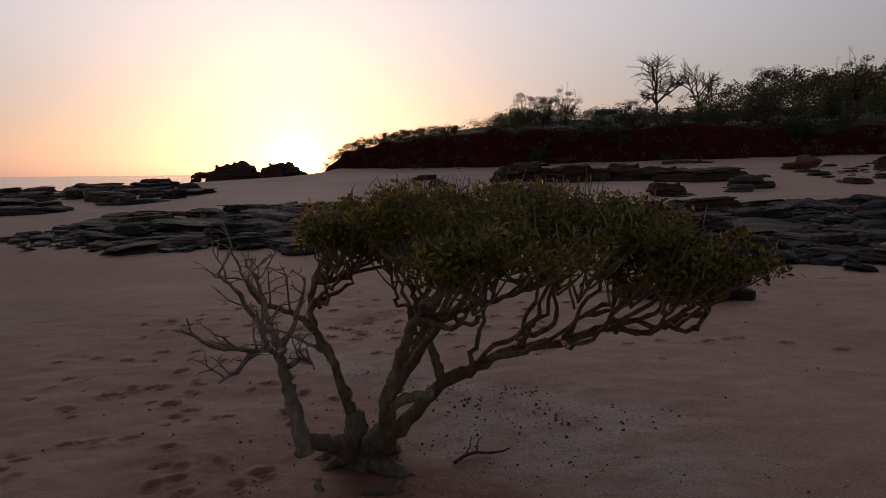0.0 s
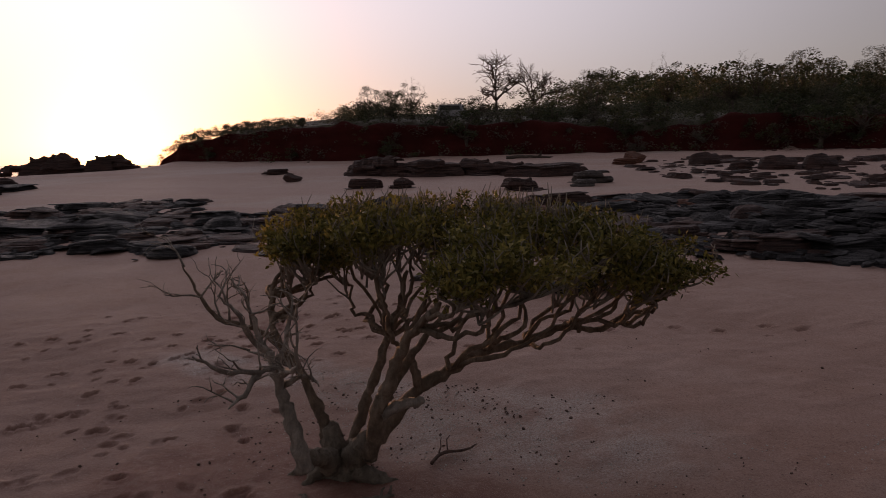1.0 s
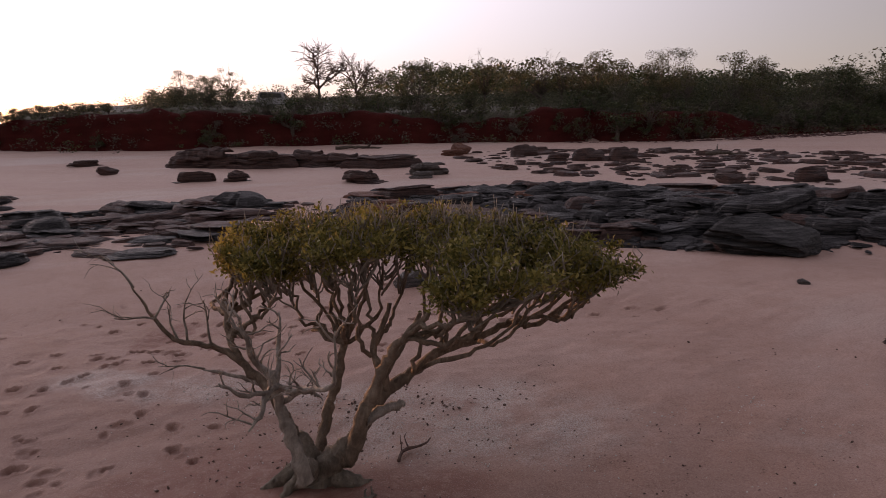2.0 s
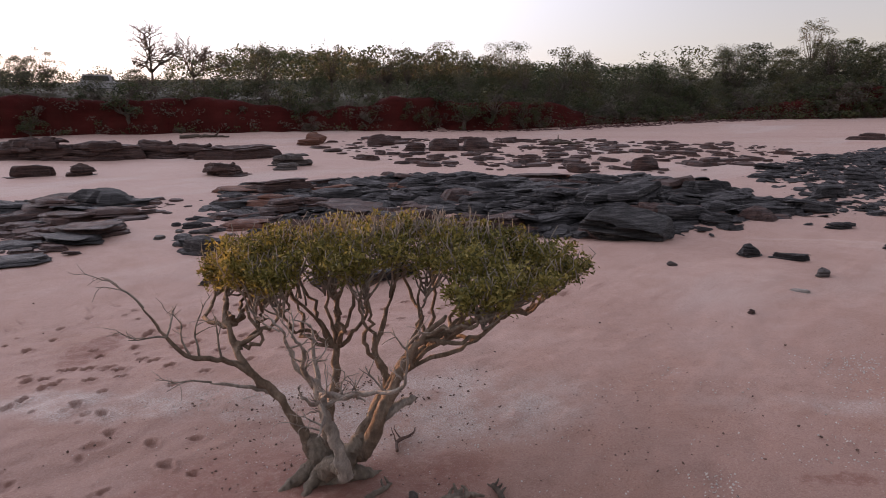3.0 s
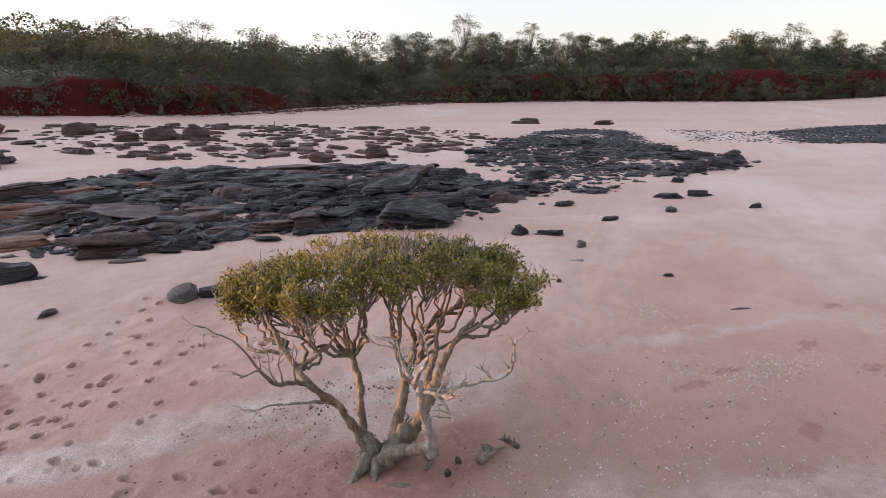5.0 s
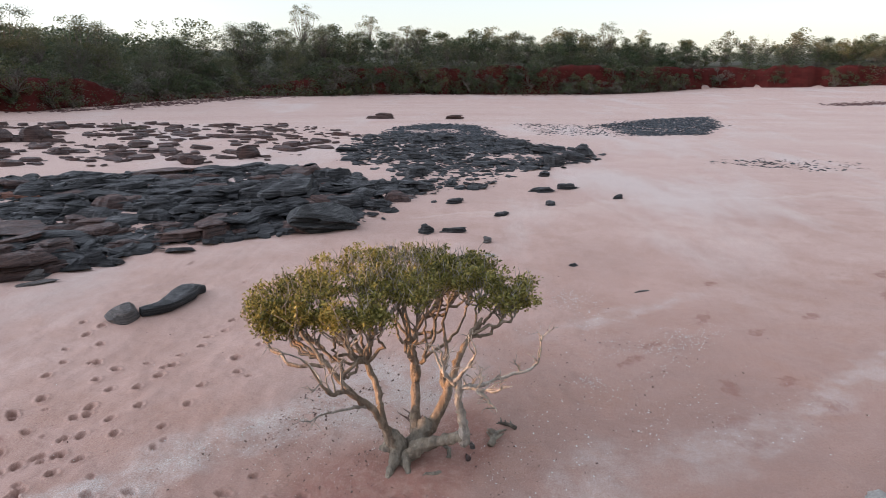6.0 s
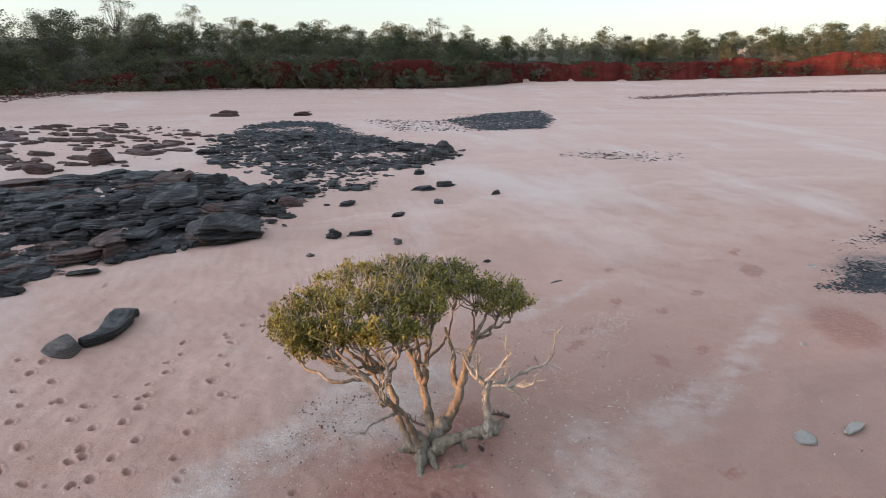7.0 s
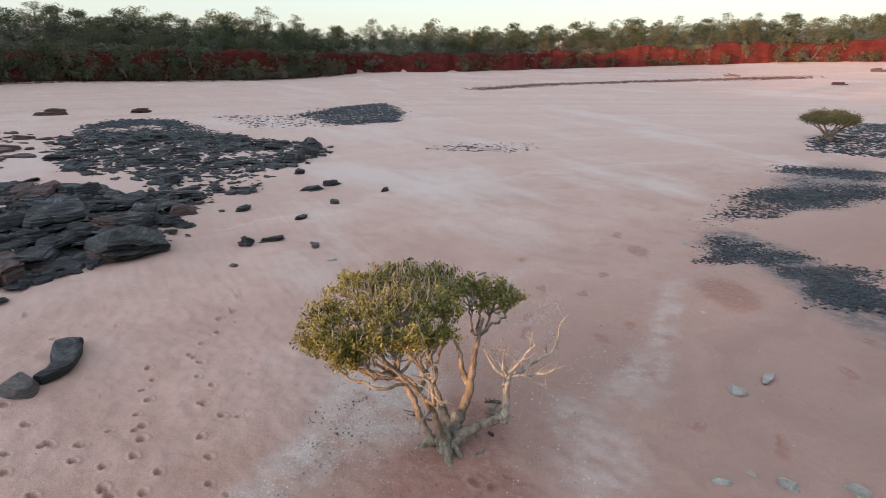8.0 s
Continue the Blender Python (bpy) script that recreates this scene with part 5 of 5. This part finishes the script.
def small_mangrove(x, y, z):
    rng = random.Random(77)
    tree = thing("mangrove_tree", "low round-topped mangrove far along the beach", "tree", (x, y, z))
    s = Soup()
    for i in range(7):
        a = i * 0.9
        tip = Vector((math.cos(a) * rng.uniform(0.8, 2.0), math.sin(a) * rng.uniform(0.8, 2.0), rng.uniform(1.3, 1.7)))
        line, rad = bend([(0, 0, -0.1), tip * 0.35 + Vector((0, 0, 0.2)), tip], (0.16, 0.09, 0.04), 4, 0.03, rng)
        s.tube(line, rad, 7, 0.05, rng)
    part("trunk", s.v, s.f, BARK, tree, flat=False)
    f = Soup()
    for _ in range(640):
        a, q = rng.uniform(0, 6.28), math.sqrt(rng.random())
        p = Vector((math.cos(a) * q * 2.5, math.sin(a) * q * 2.3, 1.75 + (rng.uniform(-0.35, 0.95) * math.sqrt(1.04 - q * q))))
        tuft(f, rng, p, 0.32, 14, 0.16, 0.075)
    part("crown", f.v, f.f, LEAF_OLIVE, tree)


small_mangrove(30.9, -46.1, sand_at(30.9, -46.1))


# ---- trees and scrub on the bank ----
def scrub_tree(name, label, seed, height, spread, leaf, low=0.35, clumps=16, per=95, size=0.26, bark=BARK_TREE, gap=0.0):
    """A crooked trunk with limbs and a broken crown of leaf bunches; built at the origin."""
    rng = random.Random(seed)
    tree = thing(name, label, name)
    s, bunches = Soup(), []
    fork = Vector((rng.gauss(0, 0.2), rng.gauss(0, 0.2), height * low * 0.8))
    line, rad = bend([(0, 0, -0.5), fork * 0.5 + Vector((rng.gauss(0, 0.12), rng.gauss(0, 0.12), 0)), fork], (0.16, 0.13, 0.11), 3, 0.03, rng)
    s.tube(line, rad, 7)
    for i in range(clumps):
        a, q = rng.uniform(0, 6.28), rng.random() ** 0.55
        zz = rng.uniform(low, 1.0)
        wide = math.sin(math.pi * min(1, max(0.08, (zz - low) / (1.02 - low) * 0.8 + 0.16))) ** 0.6
        c = Vector((math.cos(a) * q * spread * wide, math.sin(a) * q * spread * wide, height * zz * rng.uniform(0.92, 1.04)))
        line, rad = bend([fork, fork.lerp(c, 0.5) + Vector((rng.gauss(0, 0.2), rng.gauss(0, 0.2), -0.1)), c], (0.07, 0.045, 0.015), 2, 0.03, rng)
        s.tube(line, rad, 3)
        if rng.random() < gap:
            sprig(s, rng, c, Vector((rng.gauss(0, 0.4), rng.gauss(0, 0.4), 1)), 0.9, 0.02, 2, 0.5)
            continue
        r = rng.uniform(0.55, 1.0) * spread * 0.42
        bunches.append((c.x, c.y, c.z, r, size))
    part("trunk", s.v, s.f, bark, tree, flat=False)
    leaf_cloud("crown", bunches, per, leaf, seed, 0.62).parent = tree
    return tree


def bare_tree(label, seed, height, spread, bark):
    rng = random.Random(seed)
    tree = thing("bare_tree", label, "tree")
    s = Soup()

    def grow(p, d, length, radius, depth):
        pts, q, dd = [p], p, d
        for _ in range(4):
            dd = (dd + Vector((rng.gauss(0, 1), rng.gauss(0, 1), rng.gauss(0.15, 0.7))) * 0.16).normalized()
            q = q + dd * (length / 4)
            pts.append(q)
        s.tube(pts, [radius * (1 - 0.45 * i / 4) for i in range(5)], 6 if depth > 2 else 4)
        if depth:
            for k in range(4 if depth in (2, 3) else 3):
                side = Vector((rng.gauss(0, 1), rng.gauss(0, 1), rng.gauss(0, 0.4)))
                grow(pts[4 - (k % 3) if depth < 5 else 4], (dd + side * spread).normalized(), length * rng.uniform(0.6, 0.86), radius * 0.64, depth - 1)

    grow(Vector((0, 0, -0.4)), Vector((0, 0, 1)), height * 0.30, height * 0.024, 5)
    part("trunk", s.v, s.f, bark, tree, flat=False)
    return tree


TREES = [scrub_tree("tree", "dark green dense coastal tree on the bank", 100 + i, 5.0 + 0.6 * (i % 3), 2.6 + 0.35 * (i % 2), (LEAF_DARK, LEAF_OLIVE, LEAF_THICKET)[i % 3], 0.12, 34, 260, 0.125) for i in range(6)]
FAR_TREES = [scrub_tree("tree", "bushy dark green tree in the far coastal scrub", 500 + i, 4.6 + 0.5 * (i % 3), 2.9, (LEAF_DARK, LEAF_OLIVE, LEAF_THICKET)[i % 3], 0.10, 26, 96, 0.24) for i in range(5)]
THIN = [scrub_tree("tree", "open-crowned olive coastal tree on the bank", 200 + i, 6.4 + 0.4 * i, 2.2, LEAF_OLIVE, 0.34, 26, 110, 0.16, gap=0.30) for i in range(3)]
BUSHES = [scrub_tree("bush", ("grey-green" if i == 2 else "dark green") + " low bush on the red bank", 300 + i, 2.0 + 0.4 * (i % 2), 1.5, (LEAF_DARK, LEAF_OLIVE, LEAF_GREY, LEAF_DARK)[i], 0.08, 14, 90, 0.15) for i in range(4)]
BARE = [bare_tree("leafless grey tree on the bank", 400, 7.0, 0.85, BARK_TREE), bare_tree("tall leafless tree on the bank", 401, 8.0, 0.5, BARK_TREE)]
USED = set()


def plant(kind, x, y, size, turn, z=None, group="bank scrub"):
    z = height_at(x, y) if z is None else z
    m = pose(x, y, z, 0, 0, turn) @ Matrix.Diagonal((size, size, size * 1.0, 1))
    if kind.name not in USED:
        USED.add(kind.name)
        kind.matrix_basis = m
        ob = kind
    else:
        ob = copy_thing(kind, pose(x, y, z, 0, 0, turn))
        ob.scale = (size, size, size)
    return tagged(ob, group=group)


CAR = (19.6, 79.5)
tr = random.Random(55)
pts, nor = walk_bank(3, 32, 2.6)


def clear(x, y):
    """Keep the gap before the parked car open."""
    return abs(y - CAR[1]) < 2.4 and abs(x - CAR[0]) < 3.2 or (60 < y < 77 and abs(x - (CAR[0] - 0.25 * (CAR[1] - y))) < 0.8)


for i, ((x, y, h), (nx, ny)) in enumerate(zip(pts, nor)):
    headland = i < 9
    # low bushes on the lip, face and foot of the bank
    for _ in range(2 if headland else (1 if i > 40 or i % 2 else 2)):
        o = tr.uniform(0.2, 4.0) if h < 2.5 else (tr.uniform(1.0, 3.4) if tr.random() < 0.5 else tr.uniform(-0.7, 0.6))
        bx, by = x + nx * o + tr.gauss(0, 0.8), y + ny * o + tr.gauss(0, 0.8)
        if clear(bx, by):
            continue
        bz = sand_at(x, y) + h * smooth(-0.6, 1.6, o) * (0.95 if o > 1.0 else 0.6)
        plant(tr.choice(BUSHES), bx, by, (0.55 if headland else 0.95) * tr.uniform(0.6, 1.2), tr.uniform(0, 360), float(bz))
    if headland:
        continue
    # heavy bushes that hide much of the bank's face
    for _ in range(2 if 40 < i < 74 else (1 if i % 2 == 0 or i < 30 or i > 95 else 0)):
        o = tr.uniform(-1.3, 1.6)
        bx, by = x + nx * o + tr.gauss(0, 1.0), y + ny * o + tr.gauss(0, 1.0)
        if not clear(bx, by) and i > 12 and noise.noise((bx * 0.06, by * 0.06, 5)) > -0.16:
            plant(tr.choice(BUSHES), bx, by, tr.uniform(0.8, 1.75), tr.uniform(0, 360), float(sand_at(x, y) + h * smooth(-0.8, 1.8, o) * 0.6))
    for row, (lo, hi, size) in enumerate(((3.4, 7.0, 0.86), (8.0, 15.0, 1.16), (15.0, 24.0, 1.2))):
        if row == 2 and i < 44:
            continue
        if tr.random() < ((0.30, 0.34, 0.2)[row] if i > 36 else 0.1):
            continue
        o = tr.uniform(lo, hi)
        bx, by = x + nx * o + tr.gauss(0, 1.2), y + ny * o + tr.gauss(0, 1.2)
        if math.hypot(bx - 25, by - 75) < 4.5 or clear(bx, by) or bank_distance(np.array([bx]), np.array([by]))[0][0] < 2.5:
            continue
        ramp_up = min(1.0, 0.27 + i / 42) * (1.02 + 0.06 * float(smooth(34, 44, i)) - 0.20 * float(smooth(80, 115, i)))
        kind = tr.choice(THIN) if tr.random() < (0.24 if 18 < i < 90 else 0.10) else tr.choice(TREES if i < 44 else FAR_TREES)
        plant(kind, bx, by, size * ramp_up * tr.uniform(0.62, 1.18), tr.uniform(0, 360))


def undergrowth():
    """The closed thicket behind and between the trees, far too dense to count."""
    rng = random.Random(57)
    fine_pts, fine_nor = walk_bank(3, 32, 0.5)
    spots = []
    for i, ((x, y, h), (nx, ny)) in enumerate(zip(fine_pts, fine_nor)):
        headland = i < 48
        for _ in range(10):
            o = rng.uniform(1.2, 7.0) if headland or rng.random() < 0.45 else (rng.uniform(6, 22) if rng.random() < 0.7 else rng.uniform(22, 45))
            o = rng.uniform(0.3, 5.5) if headland else o
            spots.append((x + nx * o, y + ny * o, o, headland, i, sand_at(x, y) + h * float(smooth(-0.4, 1.3, o))))
    P = np.array([(a[0], a[1]) for a in spots])
    zs = land_height(P[:, 0], P[:, 1])
    ds = bank_distance(P[:, 0], P[:, 1])[0]
    low, high = [], []
    for (x, y, o, headland, i, lip), z, d in zip(spots, zs, ds):
        z = max(float(z), lip) if headland else z
        if d < (0.2 if headland else 1.4) or (clear(x, y) and o > 5):
            continue
        tall = 0.55 if headland else min(1.0, 0.45 + i / 300) * (1.0 + 2.0 * smooth(2, 11, o)) * (0.62 + 0.63 * float(smooth(170, 290, i)))
        tall = 1.1 if clear(x, y) else tall
        r = (0.38 if headland else 0.8 + 0.35 * float(smooth(3, 12, o))) * rng.uniform(0.7, 1.3)
        (low if headland else high).append((x, y, float(z) + tall * rng.random() ** 0.75 * 1.05 + 0.15, r, 0.13 if headland else 0.125 + 0.05 * float(smooth(180, 260, i)) + 0.006 * min(o, 25)))
    for name, rows, per, say in (("undergrowth", high, 50, "dense dark thicket of coastal scrub on the bank"), ("heath", low, 55, "low dark heath on the headland")):
        tagged(leaf_cloud(name, rows, per, LEAF_THICKET, 91), say, "scrub", kind="stuff")


undergrowth()


def shading_woods():
    """The closed woodland behind the bay, out to where the land rises; added to shade the far bank."""
    rng = random.Random(59)
    rows = []
    while len(rows) < 2400:
        # added where the low sun's rays pass on their way to the far bank
        x, y = rng.uniform(58, 125), rng.uniform(62, 170)
        rows.append((x, y, height_at(x, y) + 0.5 + 5.6 * rng.random() ** 0.8, rng.uniform(1.2, 2.0), 0.5))
    tagged(leaf_cloud("woodland", rows, 34, LEAF_DARK, 94), "dark green woodland added inland of the bay to shade the far bank", "woodland", kind="stuff")


shading_woods()


def face_scrub():
    """Low grey-green growth that hangs over the lip and down the face of the bank."""
    rng = random.Random(58)
    grey, green = [], []
    line, nor2 = walk_bank(6, 32, 0.8)
    for (x, y, h), (nx, ny) in zip(line, nor2):
        far = float(smooth(60, 100, x))
        thick = float(smooth(80, 92, x) * smooth(-42, -26, y))
        cover = 0.42 + 1.5 * noise.noise((x * 0.075, y * 0.075, 3)) + (0.9 if h < 2 else 0) + thick * (0.25 + 0.9 * noise.noise((x * 0.11, y * 0.11, 8)) + 0.9 * float(smooth(112, 98, x))) - 0.25 * float(smooth(-40, -60, y))
        for _ in range(8 + int(8 * thick)):
            if rng.random() > cover:
                continue
            o = rng.uniform(-1.1, 2.6)
            z = sand_at(x, y) + h * float(smooth(-0.9, 1.3, o)) * rng.uniform(0.6, 1.08) + 0.15
            (green if rng.random() < 0.35 + 0.4 * far else grey).append((x + nx * o + rng.gauss(0, 0.4), y + ny * o + rng.gauss(0, 0.4), z, rng.uniform(0.3, 0.75) * (1 + 0.7 * far + 0.5 * thick), 0.22 + 0.08 * far))
    tagged(leaf_cloud("bank_scrub", grey, 20, LEAF_GREY, 92), "straggling grey-green scrub over the red bank", "scrub", kind="stuff")
    tagged(leaf_cloud("bank_scrub", green, 22, LEAF_DARK, 93), "dark green scrub growing down the red bank", "scrub", kind="stuff")


face_scrub()
# the trees that stand out against the sky
plant(BARE[0], 24.4, 77.5, 1.5, 20)
plant(BARE[1], 29.5, 79.5, 1.08, 80)
plant(BARE[0], 47.0, 66.0, 0.72, 140)
plant(BARE[0], -7.5, 77.0, 0.34, 60)


# ---- parked car on the bank ----
def box_soup(s, x0, x1, y0, y1, z0, z1, in_x=0.0, in_y=0.0):
    k = len(s.v)
    s.v += [(x0, y0, z0), (x1, y0, z0), (x1, y1, z0), (x0, y1, z0), (x0 + in_x, y0 + in_y, z1), (x1 - in_x, y0 + in_y, z1), (x1 - in_x, y1 - in_y, z1), (x0 + in_x, y1 - in_y, z1)]
    s.f += [(k + 3, k + 2, k + 1, k), (k + 4, k + 5, k + 6, k + 7), (k, k + 1, k + 5, k + 4), (k + 1, k + 2, k + 6, k + 5), (k + 2, k + 3, k + 7, k + 6), (k + 3, k, k + 4, k + 7)]


def car():
    paint = make_plain("white_car_paint", (0.30, 0.30, 0.31), (0.36, 0.36, 0.36), 0.4, 0, 3)
    glass = make_plain("dark_car_glass", (0.02, 0.025, 0.03), (0.03, 0.035, 0.04), 0.08, 0, 3)
    tyre = make_plain("tyre_rubber", (0.02, 0.02, 0.02), (0.035, 0.035, 0.035), 0.85, 0, 20)
    c = thing("car", "white four-wheel-drive parked among scrub on the bank", "car", (CAR[0], CAR[1], height_at(*CAR)))
    s = Soup()
    box_soup(s, -2.2, 2.2, -0.9, 0.9, 0.45, 1.1, 0.06, 0.05)
    box_soup(s, -2.1, 1.1, -0.82, 0.82, 1.1, 1.85, 0.28, 0.12)
    part("body", s.v, s.f, paint, c)
    for y, in_ in ((-0.79, 0), (0.79, 0)):
        w = Soup()
        box_soup(w, -1.8, 0.75, y - 0.03, y + 0.03, 1.2, 1.68, 0.15, 0)
        part("window", w.v, w.f, glass, c, "dark side glass")
    w = Soup()
    box_soup(w, 0.88, 1.06, -0.68, 0.68, 1.15, 1.72, 0.07, 0.05)
    part("windscreen", w.v, w.f, glass, c, "dark windscreen")
    for x in (-1.4, 1.4):
        for y in (-0.82, 0.82):
            w = Soup()
            w.tube([(x, y - 0.12, 0.36), (x, y + 0.12, 0.36)], (0.36, 0.36), 16)
            wheel = part("wheel", w.v, w.f, tyre, c)
            rim = Soup()
            rim.tube([(x, y - 0.14, 0.36), (x, y + 0.14, 0.36)], (0.2, 0.2), 12)
            part("rim", rim.v, rim.f, paint, wheel, "pale steel rim")
    c.rotation_euler = (0, 0, radians(-25))


car()


# ---- driftwood, weed and sticks ----
def stick(x, y, length, radius, turn, label, forks=2, seed=1, material=TWIG, name="driftwood"):
    rng = random.Random(seed)
    s = Soup()
    pts = [(-length / 2, 0, radius * 0.6), (-length * 0.15, rng.gauss(0, length * 0.05), radius * 1.2), (length * 0.2, rng.gauss(0, length * 0.06), radius), (length / 2, 0, radius * 0.7)]
    line, rad = bend(pts, (radius, radius * 0.9, radius * 0.7, radius * 0.35), 4, radius * 0.2, rng)
    s.tube(line, rad, 7, 0.1, rng)
    ob = part(name, s.v, s.f, material, flat=False)
    for k in range(forks):
        p = line[rng.randrange(3, len(line) - 2)]
        fork = Soup()
        sprig(fork, rng, p, Vector((rng.uniform(0.2, 1), rng.choice((-1, 1)), rng.uniform(0.0, 0.5))), length * 0.35, radius * 0.55, 0, 0.5)
        part("twig", fork.v, fork.f, material, ob, flat=False)
    ob.matrix_world = pose(x, y, sand_at(x, y), 0, 0, turn)
    return tagged(ob, label, "driftwood")


stick(0.42, 7.3, 0.75, 0.022, 30, "thin dark stick on the sand beside the roots", 3, 2, BITS, "stick")
stick(-0.15, 5.75, 0.5, 0.06, -20, "weathered grey driftwood stump beside the mangrove", 9, 3, BARK_BASE)
stick(0.35, 5.55, 0.35, 0.04, 60, "broken piece of dark driftwood on sand", 6, 4, BARK_TREE)
stick(-0.65, 6.55, 0.45, 0.04, 10, "short broken branch on the sand by the roots", 2, 5, BARK_BASE)
stick(-1.35, 6.75, 0.35, 0.04, 120, "short broken branch on the sand by the roots", 2, 6, BARK_BASE)
stick(40.5, 34.5, 2.6, 0.16, -40, "branching drift log on the upper beach", 3, 7, BARK_TREE)
stick(20.5, 57.5, 4.0, 0.16, -20, "grey fallen branch at the foot of the bank", 3, 8, BARK_TREE)
stick(92.0, -99.0, 3.0, 0.22, 40, "dark drift log on the far beach", 3, 9, BARK_TREE)
white = bare_tree("bleached white dead tree on the far bank", 405, 3.6, 0.6, BARK_WHITE)
white.matrix_basis = pose(143.0, -92.8, sand_at(140.0, -90.0) + 4.7, 0, 12, 30)


def wrack_line(label, line, width, count, rng):
    """A line of dried weed along the high-tide mark."""
    s = Soup()
    for _ in range(count):
        i = rng.randrange(len(line) - 1)
        t = rng.random()
        x = line[i][0] + (line[i + 1][0] - line[i][0]) * t + rng.gauss(0, width)
        y = line[i][1] + (line[i + 1][1] - line[i][1]) * t + rng.gauss(0, width)
        r = rng.uniform(0.06, 0.38)
        s.chip(x, y, sand_at(x, y) + 0.015, r, r * rng.uniform(0.3, 0.8), r * 0.14, rng, 0.1)
    return tagged(part("seaweed", s.v, s.f, WRACK), label, "seaweed", kind="stuff")


wrack_line("dark line of dried weed along the far tide mark", [(99, -45), (103, -62), (97, -80), (88, -96), (80, -106)], 1.5, 4200, random.Random(61))
wrack_line("dried weed and sticks along the foot of the bank", [(56, 45), (66, 43), (78, 41), (90, 37)], 0.8, 900, random.Random(62))
wrack_line("rusty weed along the foot of the bank", [(40, 52.5), (50, 46.5), (56, 44.5)], 0.5, 160, random.Random(63))
wrack_line("dark weed and sticks below the red bank", [(92, 35.5), (104, 26.5), (113, 20), (121, 5), (128, -9), (135, -21), (147, -34)], 0.5, 620, random.Random(64))
